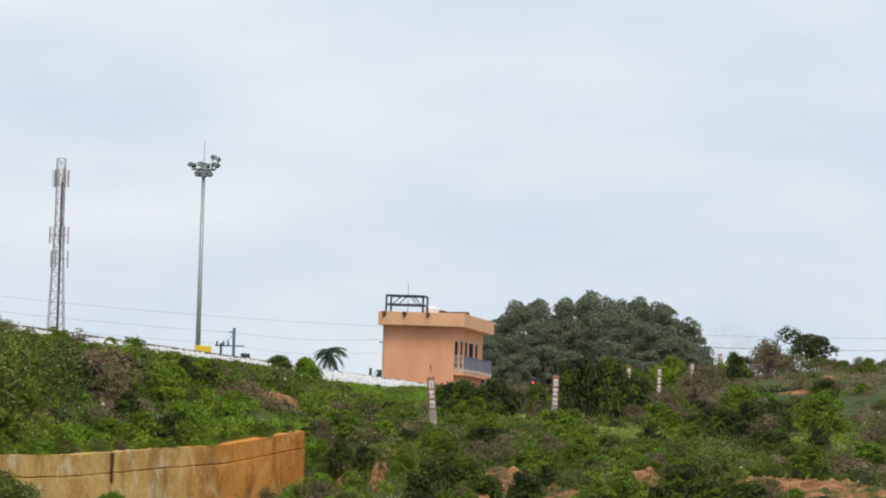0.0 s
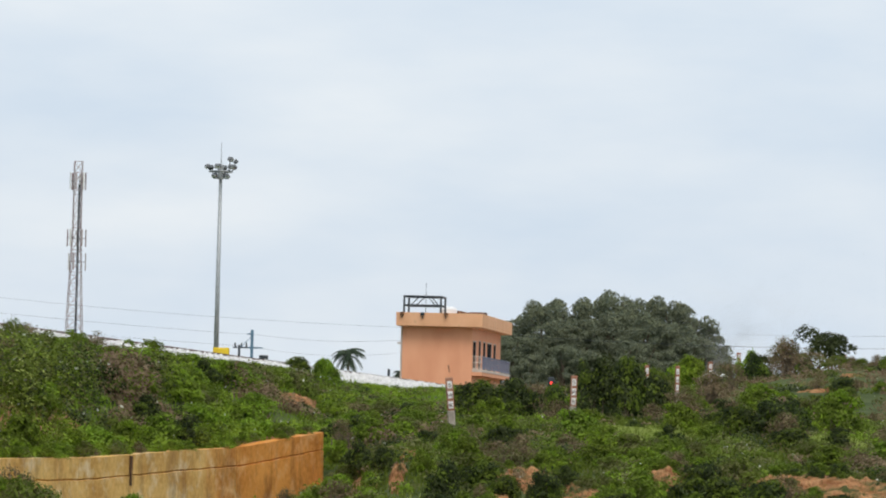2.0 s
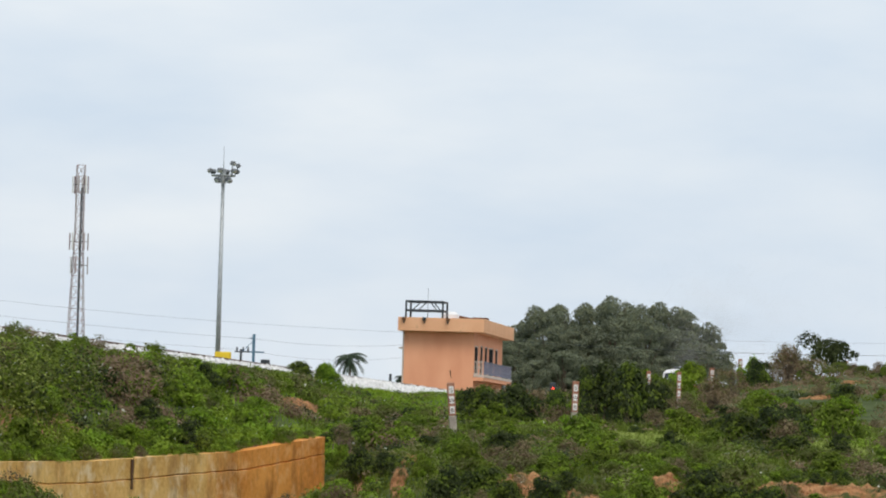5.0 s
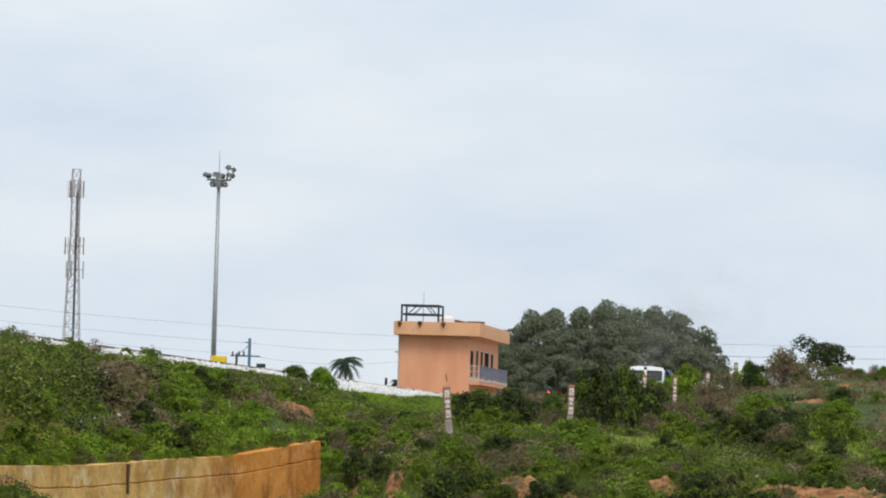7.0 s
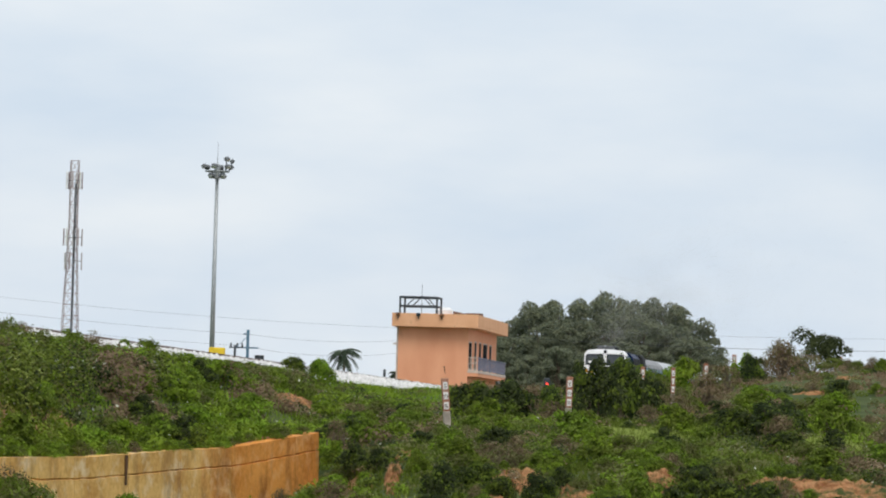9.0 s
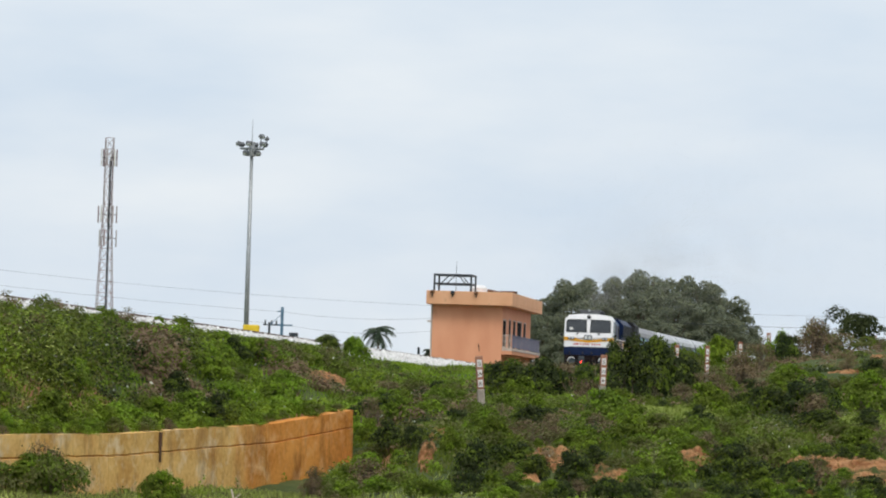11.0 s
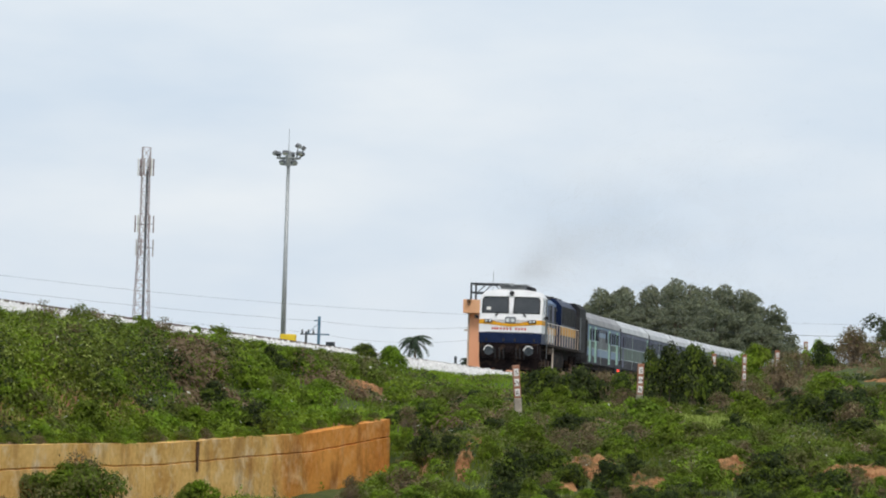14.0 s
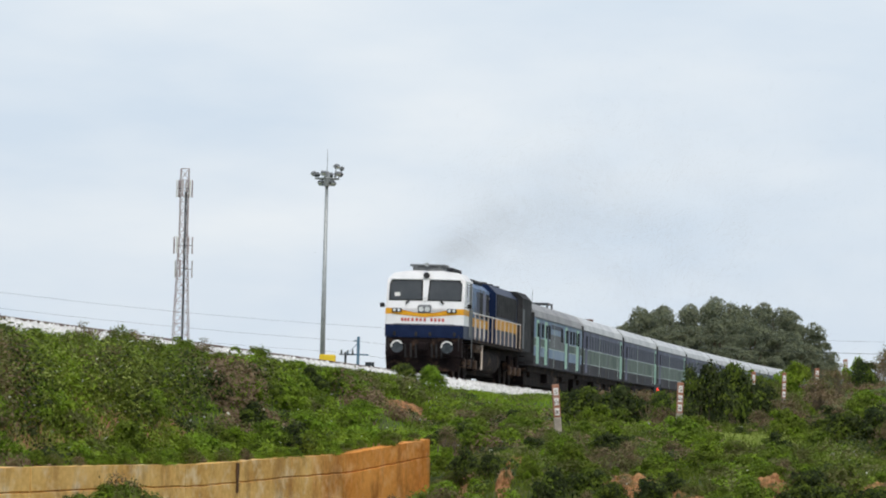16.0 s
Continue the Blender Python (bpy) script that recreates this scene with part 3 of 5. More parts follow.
    for x in (-5.5, -4.1, -2.5):
        lamp = part("wall_lamp", boxed(x - 0.13, x + 0.13, -0.22, -0.01, 9.98, 10.2, 0.03), "steel_dark" if x == -4.1 else "rust", c)
        part("bracket", boxed(x - 0.03, x + 0.03, -0.06, -0.002, 9.8, 9.98), "steel_dark", lamp)
    part("drain_pipe", rodded((wx0 - 0.07, wy0 + 0.1, 3.0), (wx0 - 0.07, wy0 + 0.1, 9.27), 0.06, n=8), "slab_white", c)
    bm = bmesh.new()
    box(bm, wx0 - 0.35, wx0 - 0.002, wy0 + 0.05, wy0 + 0.4, 8.05, 8.16)
    part("bracket", bm, "slab_white", c)
    bm = bmesh.new()
    rod(bm, (-2.25, wy0 - 0.012, 6.15), (-2.33, wy0 - 0.012, 6.65), 0.02, 0.04, n=5)
    part("stain", bm, "rust", c, "rusty stain")


build_cabin()


# ---------------------------------------------------------------- masts and poles
def build_high_mast():
    x, y = -17.92, 335.0
    top = 20.7
    e = empty("high_mast_light", pose(x, y, 3.0), "tall grey tapered steel mast with ring of floodlights", "lamp mast")
    e.matrix_world = pose(x, y, 0)
    part("pole", rodded((0, 0, 2.8), (0, 0, top - 0.2), 0.21, 0.115, n=16), "steel_grey", e, smooth=True)
    bm = bmesh.new()
    for k in range(12):
        a0, a1 = k * math.tau / 12, (k + 1) * math.tau / 12
        rod(bm, (0.85 * math.cos(a0), 0.85 * math.sin(a0), top - 0.15), (0.85 * math.cos(a1), 0.85 * math.sin(a1), top - 0.15), 0.05, n=6)
    for k in range(4):
        a0 = k * math.tau / 4 + 0.4
        rod(bm, (0, 0, top - 0.15), (0.85 * math.cos(a0), 0.85 * math.sin(a0), top - 0.15), 0.045, n=6)
    rod(bm, (0, 0, top - 0.7), (0, 0, top + 0.35), 0.24, 0.2, n=12)
    part("head_ring", bm, "steel_grey", e)
    part("lightning_rod", rodded((0, 0, top + 0.3), (0, 0, top + 2.0), 0.035, 0.015, n=6), "steel_grey", e)
    spots = [(a, 1.0, 0.2) for a in (20, 80, 140, 200, 260, 320)] + [(a, 0.62, -0.45) for a in (50, 130, 230, 310)] + [(5, 1.05, 0.62), (-30, 0.8, 0.75)]
    for a, r, dz in spots:
        m = pose(0, 0, top, 0, 0, a) @ pose(r, 0, dz, 0, 40)
        bm = bmesh.new()
        box(bm, -0.13, 0.16, -0.22, 0.22, -0.15, 0.15, 0.05)
        bmesh.ops.transform(bm, verts=bm.verts, matrix=m)
        lamp = part("floodlight", bm, "grime_grey", e)
        bm = bmesh.new()
        box(bm, 0.163, 0.175, -0.18, 0.18, -0.11, 0.11)
        bmesh.ops.transform(bm, verts=bm.verts, matrix=m)
        part("lens", bm, "lamp_glass", lamp)
        end = m.translation
        part("bracket", rodded(end, (end.x * 0.8, end.y * 0.8, top - 0.15), 0.03, n=5), "steel_dark", lamp)


build_high_mast()


def build_tower():
    x, y, base, top = -59.0, 700.0, 2.0, 42.2
    e = empty("telecom_tower", pose(x, y, 0), "slender red and white lattice steel telecom tower with antennas", "tower")

    def half(z):
        return 1.95 - 1.27 * min(1, (z - base) / 30.0)
    def corner(k, z):
        a = radians(45 + 90 * k + 12)
        return Vector((half(z) * 1.25 * math.cos(a), half(z) * 1.25 * math.sin(a), z))
    levels = [base + (top - base) * i / 24 for i in range(25)]
    knees = (base, base + 30.0, top)
    for k in range(4):
        bm = bmesh.new()
        for a, b in zip(knees, knees[1:]):
            rod(bm, corner(k, a), corner(k, b), 0.055, n=5)
        part("leg", bm, "steel_red_white", e)
    bm = bmesh.new()
    for i, (a, b) in enumerate(zip(levels, levels[1:])):
        for k in range(4):
            rod(bm, corner(k, a), corner((k + 1) % 4, b), 0.026, n=4)
            rod(bm, corner((k + 1) % 4, a), corner(k, b), 0.026, n=4)
            rod(bm, corner(k, b), corner((k + 1) % 4, b), 0.026, n=4)
    part("lattice", bm, "steel_red_white", e)
    bm = bmesh.new()
    for dx in (0.15, 0.33):
        box(bm, dx - 0.07, dx + 0.07, -0.16, 0.16, base, top - 3.5)
    part("cable_ladder", bm, "steel_dark", e, "dark run of cables")
    for z, r, n in ((39.2, 1.2, 6), (30.6, 1.45, 5), (27.0, 1.5, 3)):
        for k in range(n):
            a = radians(20 + 360 / n * k)
            bm = bmesh.new()
            box(bm, -0.07, 0.07, -0.14, 0.14, -1.3, 1.3, 0.03)
            bmesh.ops.transform(bm, verts=bm.verts, matrix=pose(r * math.cos(a), r * math.sin(a), z, 0, 0, math.degrees(a)))
            an = part("antenna", bm, "plate_white" if k % 2 else "steel_red_white", e)
            part("bracket", rodded((r * math.cos(a) * 0.97, r * math.sin(a) * 0.97, z), (0.3 * math.cos(a), 0.3 * math.sin(a), z), 0.04, n=4), "steel_dark", an)


build_tower()


def build_pole_station():
    y = 330.0
    e = empty("power_pole", pose(-15.1, y, 0), "blue-grey steel power pole with crossarm beside a small transformer", "power pole")
    part("pole", boxed(-0.1, 0.1, -0.1, 0.1, 2.5, 9.05, 0.02), "steel_blue", e)
    part("crossarm", boxed(-0.95, 0.75, 0.11, 0.2, 7.72, 7.82), "steel_blue", e)
    part("crossarm", boxed(-0.35, 0.1, 0.11, 0.2, 8.7, 8.79), "steel_blue", e)
    part("brace", rodded((-0.9, 0.0, 7.7), (0, 0, 8.6), 0.025, n=5), "steel_blue", e)
    f = empty("power_pole", pose(-16.0, y, 0), "short dark steel pole carrying a switch frame", "power pole")
    part("pole", boxed(-0.08, 0.08, -0.08, 0.08, 2.5, 7.95, 0.02), "steel_dark", f)
    part("crossarm", boxed(-0.45, 0.6, 0.09, 0.17, 7.72, 7.8), "steel_dark", f)
    for x in (-0.3, 0.15, 0.5):
        part("insulator", rodded((x, 0.13, 7.802), (x, 0.13, 8.1), 0.07, 0.05, n=7), "steel_dark", f)
    g = empty("water_drum", pose(-14.25, y, 0), "dark drum on a steel post", "tank")
    part("post", boxed(-0.12, 0.12, -0.12, 0.12, 2.6, 6.6), "steel_dark", g)
    part("drum", rodded((0, 0, 6.602), (0, 0, 7.25), 0.33, n=14), "steel_dark", g)
    for px, py, z0, z1, col in ((-4.02, 250, 2.8, 5.32, "steel_dark"),):
        s = link_bm("trackside_post", boxed(-0.07, 0.07, -0.07, 0.07, 0, z1 - z0, 0.02), col)
        s.matrix_world = pose(px, py, z0)
        tagged(s, "short dark post standing beside the track", "post")


build_pole_station()


def build_marker():
    bm = boxed(-0.27, 0.27, -0.27, 0.27, 0, 0.68, 0.03)
    m = link_bm("marker_block", bm, "yellow")
    m.matrix_world = pose(-8.22, 157.0, height(-8.22, 157.0) + 0.36)
    m.location.z = 3.83
    tagged(m, "weathered yellow painted concrete block beside the track", "marker block")
    p = link_bm("marker_plinth", boxed(-0.4, 0.4, -0.4, 0.4, -1.0, 0.0, 0.03), "concrete_pale")
    p.matrix_world = pose(-8.22, 157.0, 3.83)
    tagged(p, "low concrete plinth under the yellow block", "plinth")


build_marker()


def wire(a, b, sag, r=0.013):
    cu = bpy.data.curves.new("overhead_wire", "CURVE")
    cu.dimensions, cu.bevel_depth, cu.bevel_resolution = "3D", r, 1
    sp = cu.splines.new("POLY")
    sp.points.add(24)
    a, b = Vector(a), Vector(b)
    for i in range(25):
        k = i / 24
        p = a.lerp(b, k)
        sp.points[i].co = (p.x, p.y, p.z - 4 * sag * k * (1 - k), 1)
    cu.materials.append(M["steel_dark"])
    tagged(new("overhead_wire", cu), "thin dark overhead power wire", "wire", "overhead wires")


for a, b, sag, r in (((-60, 330, 13.9), (-4, 335, 9.6), 0.9, 0.008), ((-60, 330, 12.6), (-15, 330, 8.7), 0.5, 0.008), ((-15.3, 330, 8.75), (-1, 338, 9.2), 0.5, 0.008),
                     ((-15.0, 330, 7.8), (-3, 334, 8.0), 0.5, 0.007), ((-60, 335, 11.6), (-16, 330, 7.9), 0.5, 0.007),
                     ((-2, 420, 12.5), (70, 420, 13.8), 1.3, 0.009), ((0, 422, 11.4), (70, 422, 12.6), 1.2, 0.018)):
    wire(a, b, sag, r)


# ---------------------------------------------------------------- train
W = 1.54


def build_locomotive():
    """Nose at y = 0, running towards -y; rails at z = 0."""
    e = empty("diesel_locomotive", pose(0, 0, 0), "white, orange and dark blue diesel locomotive with grimy underframe", "locomotive")
    LEN = 24.1
    # cab shell: three bands of colour stacked
    def slab(z0, z1, y0, y1, inset0=0.0, inset1=0.0):
        bm = bmesh.new()
        box(bm, -W, W, y0, y1, z0, z1)
        for v in bm.verts:
            if v.co.y < (y0 + y1) / 2:
                v.co.y += inset0 if v.co.z < (z0 + z1) / 2 else inset1
        bmesh.ops.bevel(bm, geom=[ed for ed in bm.edges if abs(ed.verts[0].co.z - ed.verts[1].co.z) > 0.1 and ed.verts[0].co.y < y0 + 0.8], offset=0.07, segments=3, affect="EDGES")
        return bm
    part("nose_skirt", slab(1.5, 1.998, 0.0, 2.7), "loco_blue", e, "dark blue nose skirt")
    part("nose_band", slab(2.0, 2.398, 0.0, 2.7, 0, 0.02), "loco_white", e)
    part("stripe", slab(2.4, 2.628, 0.02, 2.7, 0, 0.03), "loco_yellow", e, "orange-yellow stripe")
    part("nose", slab(2.63, 2.968, 0.05, 2.7, 0, 0.1), "loco_white", e)
    bm = bmesh.new()
    sweep(bm, [(-W, 2.97), (W, 2.97), (W, 3.76), (1.3, 4.03), (0.6, 4.13), (-0.6, 4.13), (-1.3, 4.03), (-W, 3.76)], 0.15, 2.7)
    for v in bm.verts:
        if v.co.y < 1 and v.co.z > 3:
            v.co.y += 0.33 * (v.co.z - 2.97)
    bmesh.ops.bevel(bm, geom=[ed for ed in bm.edges if all(v.co.y < 1 for v in ed.verts) and not all(v.co.z < 3 for v in ed.verts)], offset=0.06, segments=2, affect="EDGES")
    cab = part("cab", bm, "loco_white", e)
    # white front between the stripe's ends, and the dip of the stripe towards the middle
    bm = bmesh.new()
    f = [bm.verts.new(c) for c in ((-1.2, 0.035, 2.632), (1.2, 0.035, 2.632), (0.4, 0.012, 2.47), (-0.4, 0.012, 2.47))]
    bm.faces.new(f)
    bmesh.ops.solidify(bm, geom=bm.faces[:], thickness=0.012)
    part("nose_plate", bm, "loco_white", e)
    for sx in (-1, 1):
        bm = bmesh.new()
        v = [bm.verts.new((sx * a, -0.006, z)) for a, z in ((0.0, 2.29), (1.2, 2.398), (1.2, 2.47), (0.0, 2.44))]
        bm.faces.new(v)
        part("stripe_dip", bm, "loco_yellow", e)
    for sx in (-1, 1):
        # sloping windscreens with dark rubber surround
        def at(x, z, out):
            return (x, 0.15 + 0.33 * (z - 2.97) - out, z)
        for nm, (x0, x1, z0, z1), out, mt in (("window_gasket", (0.09, 1.43, 2.93, 3.76), 0.012, "rubber"), ("windscreen", (0.15, 1.37, 2.98, 3.71), 0.024, "glass")):
            bm = bmesh.new()
            cs = [(x0, z0), (x1, z0), (x1, z1 - 0.14), (x1 - 0.1, z1 - 0.02), (x0 + 0.04, z1)]
            f = [bm.verts.new(at(sx * a, b, out)) for a, b in cs]
            g = [bm.verts.new(at(sx * a, b, -0.02)) for a, b in cs]
            bm.faces.new(f)
            for i in range(5):
                bm.faces.new((f[i], f[(i + 1) % 5], g[(i + 1) % 5], g[i]))
            bmesh.ops.recalc_face_normals(bm, faces=bm.faces)
            part(nm, bm, mt, cab)
        part("wiper", rodded(at(sx * 0.62, 2.92, 0.05), at(sx * 0.75, 2.82, 0.06), 0.035, n=6), "rubber", cab)
        bl = part("headlamp", boxed(sx * 1.08 - 0.19, sx * 1.08 + 0.19, -0.07, 0.03, 2.47, 2.63, 0.03), "soot", e, "twin marker lamps in dark housing")
        for dx in (-0.09, 0.09):
            part("lens", rodded((sx * 1.08 + dx, -0.07, 2.55), (sx * 1.08 + dx, -0.085, 2.55), 0.06, n=12), "lamp_glass", bl)
        # buffers
        b = part("buffer", rodded((sx * 0.98, 0.1, 1.12), (sx * 0.98, -0.42, 1.12), 0.13, n=12), "underframe", e)
        part("buffer_head", rodded((sx * 0.98, -0.422, 1.12), (sx * 0.98, -0.47, 1.12), 0.235, n=20), "steel_dark", b)
        bm = bmesh.new()
        for k in range(9):
            a0, a1 = radians(30 + 17 * k), radians(30 + 17 * (k + 1))
            rod(bm, (sx * 0.98 + 0.22 * math.cos(a0), -0.48, 1.12 + 0.22 * math.sin(a0)), (sx * 0.98 + 0.22 * math.cos(a1), -0.48, 1.12 + 0.22 * math.sin(a1)), 0.03, n=5)
        part("buffer_rim", bm, "plate_white", b, "white painted buffer rim")
        m = part("mirror", boxed(sx * 1.72 - 0.09, sx * 1.72 + 0.09, 0.42, 0.48, 2.66, 2.84, 0.02), "rubber", e)
        part("arm", rodded((sx * 1.5, 0.46, 2.7), (sx * 1.64, 0.45, 2.74), 0.02, n=5), "rubber", m)
        # cab side door and window
        part("side_window", boxed(sx * (W + 0.004), sx * (W + 0.02), 0.95, 1.55, 2.95, 3.65), "glass", cab)
        part("side_door", boxed(sx * (W + 0.004), sx * (W + 0.03), 1.75, 2.4, 1.6, 3.7, 0.01), "grime_grey", cab)
    part("number_box", boxed(-0.27, 0.27, -0.03, 0.2, 2.42, 2.78, 0.06), "grime_grey", e, "grey headlight housing")
    for dx in (-0.12, 0.12):
        part("headlight", rodded((dx, -0.03, 2.6), (dx, -0.05, 2.6), 0.1, n=14), "lamp_glass", e)
    part("top_headlight", rodded((0, 0.46, 3.93), (0, 0.36, 3.93), 0.12, n=14), "soot", e)
    part("windscreen_pillar", boxed(-0.055, 0.055, 0.1, 0.17, 2.9, 3.1, 0.01), "loco_white", e)
    # bars of the unreadable red lettering
    xs = [-0.9, -0.78, -0.66, -0.5, -0.33, -0.18, -0.02, 0.25, 0.4, 0.55, 0.7]
    for x in xs:
        part("lettering", boxed(x, x + 0.085, -0.012, -0.002, 2.13, 2.25), "loco_red", e, "red lettering bar")
    bm = boxed(-0.6, 0.6, 0.75, 1.7, 4.131, 4.3, 0.03)
    box(bm, -0.7, 0.7, 0.7, 1.75, 4.302, 4.38, 0.015)
    for x in (-0.45, 0.45):
        box(bm, x - 0.05, x + 0.05, 0.68, 0.74, 4.14, 4.3)
    part("roof_unit", bm, "grime_grey", e, "grey roof-mounted cooling unit")
    part("horn", rodded((0, 0.4, 4.36), (0, 0.72, 4.32), 0.09, 0.04, n=10), "steel_grey", e)
    # pilot, coupler, hoses, plough
    part("waste_streak", boxed(-1.2, 1.2, -0.006, -0.001, 1.985, 2.03), "grime_grey", e, "line of grime under the white band")
    for x in (-1.2, -0.35, 0.2, 1.15):
        part("lamp_bracket", boxed(x, x + 0.1, -0.06, 0.0, 1.56, 1.72, 0.01), "soot", e)
    for sx in (-1, 1):
        part("grab_rail", rodded((sx * 1.38, -0.06, 1.0), (sx * 1.38, -0.06, 1.6), 0.016, n=5), "soot", e)
        part("cab_visor", boxed(sx * 0.12, sx * 1.38, 0.33, 0.4, 3.77, 3.8, 0.01), "loco_white", e)
    part("interior_paper", boxed(-1.2, -0.98, 0.155, 0.16, 3.1, 3.25), "plate_white", cab, "pale sheet behind the windscreen")
    part("pilot", boxed(-1.5, 1.5, 0.03, 0.4, 0.75, 1.498, 0.03), "underframe", e)
    bm = bmesh.new()
    v = [bm.verts.new(c) for c in ((-1.5, 0.1, 0.74), (1.5, 0.1, 0.74), (1.4, -0.25, 0.2), (0, -0.45, 0.2), (-1.4, -0.25, 0.2), (0, 0.0, 0.74))]
    bm.faces.new((v[0], v[4], v[3], v[5]))
    bm.faces.new((v[5], v[3], v[2], v[1]))
    bmesh.ops.solidify(bm, geom=bm.faces[:], thickness=0.05)
    part("plough", bm, "underframe", e)
    bm = boxed(-0.18, 0.18, -0.42, 0.05, 0.98, 1.3, 0.05)
    part("coupler", bm, "underframe", e)
    for x in (-0.72, -0.5, -0.3, 0.32, 0.5, 0.7):
        part("brake_hose", rodded((x, -0.02, 1.25), (x + 0.05, -0.2, 0.7), 0.035, n=6), "rubber", e)
    # long hood, walkway, rear cab
    hood = [(-1.02, 1.56), (1.02, 1.56), (1.02, 3.72), (0.75, 3.95), (-0.75, 3.95), (-1.02, 3.72)]
    part("hood", sweep(bmesh.new(), hood, 2.705, 12.6), "loco_pale_blue", e, "faded pale blue engine hood")
    part("radiator_hood", sweep(bmesh.new(), [(-1.3, 1.56), (1.3, 1.56), (1.3, 3.7), (0.95, 4.05), (-0.95, 4.05), (-1.3, 3.7)], 12.605, 20.6), "loco_blue", e, "dark blue radiator hood")
    part("rear_cab", sweep(bmesh.new(), [(-W, 1.5), (W, 1.5), (W, 3.76), (1.25, 4.05), (-1.25, 4.05), (-W, 3.76)], 20.605, LEN), "soot", e, "dark rear cab")
    for sx in (-1, 1):
        part("hood_stripe", boxed(sx * 1.022, sx * 1.034, 2.72, 12.59, 2.15, 2.5), "loco_yellow", e)
        part("hood_skirt", boxed(sx * 1.022, sx * 1.03, 2.72, 12.59, 1.57, 2.14), "loco_blue", e)
        part("radiator_stripe", boxed(sx * 1.302, sx * 1.314, 12.62, 20.59, 2.2, 2.62), "loco_yellow", e)
        part("rear_panel", boxed(sx * (W + 0.002), sx * (W + 0.012), 20.7, 21.3, 1.6, 3.3), "grime_grey", e)
        bm = bmesh.new()
        for k in range(10):
            box(bm, sx * 1.302, sx * 1.33, 13.0 + 0.72 * k, 13.6 + 0.72 * k, 2.75, 3.66)
        part("radiator_grille", bm, "soot", e)
        for k in range(9):
            door = part("hood_door", boxed(sx * 1.022, sx * 1.05, 2.95 + 1.06 * k, 3.9 + 1.06 * k, 2.55, 3.6, 0.012), ("loco_pale_blue", "coach_upper", "soot", "loco_pale_blue", "loco_pale_blue", "loco_blue", "soot", "coach_upper", "soot")[k], e)
            for z in (2.75, 3.4):
                part("latch", boxed(sx * 1.051, sx * 1.075, 3.72 + 1.06 * k, 3.82 + 1.06 * k, z, z + 0.12), "grime_grey", door)
        for k in range(6):
            part("lettering_bar", boxed(sx * 1.036, sx * 1.044, 3.2 + 1.5 * k, 3.75 + 1.5 * k, 1.75, 2.45), "loco_white", e, "white painted panel under the stripe")
        part("cab_ladder_rail", rodded((sx * 1.56, 2.62, 0.8), (sx * 1.56, 2.62, 2.6), 0.02, n=5), "grime_grey", e)
        rail = part("handrail", rodded((sx * 1.48, 2.75, 2.6), (sx * 1.48, 20.5, 2.6), 0.022, n=5), "plate_white", e)
        for k in range(13):
            part("stanchion", rodded((sx * 1.48, 2.85 + 1.46 * k, 1.56), (sx * 1.48, 2.85 + 1.46 * k, 2.6), 0.022, n=5), "slab_white", rail)
        part("walkway_edge", boxed(sx * 1.0, sx * W, 2.71, 20.6, 1.44, 1.555), "underframe", e)
        bm = rodded((sx * 0.85, 8.0, 0.85), (sx * 0.85, 14.2, 0.85), 0.5, n=18)
        part("fuel_tank", bm, "underframe", e, smooth=False)
        part("air_reservoir", rodded((sx * 1.3, 4.9, 1.25), (sx * 1.3, 7.1, 1.25), 0.17, n=12), "under_tank", e)
        for y0 in (1.6, 17.4):
            bg = part("bogie", boxed(sx * 1.05, sx * 1.25, y0, y0 + 4.6, 0.55, 0.95, 0.05), "underframe", e)
            for k in range(3):
                part("wheel", rodded((sx * 0.78, y0 + 0.55 + 1.75 * k, 0.546), (sx * 0.92, y0 + 0.55 + 1.75 * k, 0.546), 0.546, n=24), "underframe", bg)
                part("axle_box", boxed(sx * 1.251, sx * 1.4, y0 + 0.35 + 1.75 * k, y0 + 0.75 + 1.75 * k, 0.4, 0.75, 0.03), "under_tank", bg)
                part("spring", rodded((sx * 1.33, y0 + 0.95 + 1.75 * k if k < 2 else y0 + 0.1, 0.62), (sx * 1.33, y0 + 0.95 + 1.75 * k if k < 2 else y0 + 0.1, 1.2), 0.1, n=8), "underframe", bg)
        for y in (0.5, 2.2, 22.0):
            bm = bmesh.new()
            for k in range(4):
                box(bm, sx * 1.25, sx * 1.52, y, y + 0.5, 0.45 + 0.27 * k, 0.49 + 0.27 * k)
            part("steps", bm, "underframe", e)
        part("sand_pipe", rodded((sx * 1.45, 6.9, 0.4), (sx * 1.45, 6.9, 1.4), 0.05, n=6), "slab_white", e)
    part("frame", boxed(-1.0, 1.0, 0.41, LEN - 0.1, 1.0, 1.43), "underframe", e)
    # dark block added to stand for the shade under the locomotive
    part("shade_block", boxed(-0.7, 0.7, 0.6, LEN - 0.4, 0.25, 0.995), "underframe", e)
    part("exhaust_stack", boxed(-0.5, 0.5, 4.6, 7.4, 3.952, 4.42, 0.06), "soot", e, "black sooty exhaust housing")
    part("dynamic_brake", boxed(-0.8, 0.8, 8.6, 12.0, 3.952, 4.12, 0.05), "soot", e)
    for y in (14.4, 16.6, 18.8):
        part("radiator_fan", rodded((0, y, 4.052), (0, y, 4.2), 0.7, n=20), "soot", e)
    return e


COACH = 21.3
C_ROOF = [(-1.6, 3.1), (1.6, 3.1), (1.52, 3.42), (1.2, 3.75), (0.6, 3.93), (0, 3.98), (-0.6, 3.93), (-1.2, 3.75), (-1.52, 3.42)]


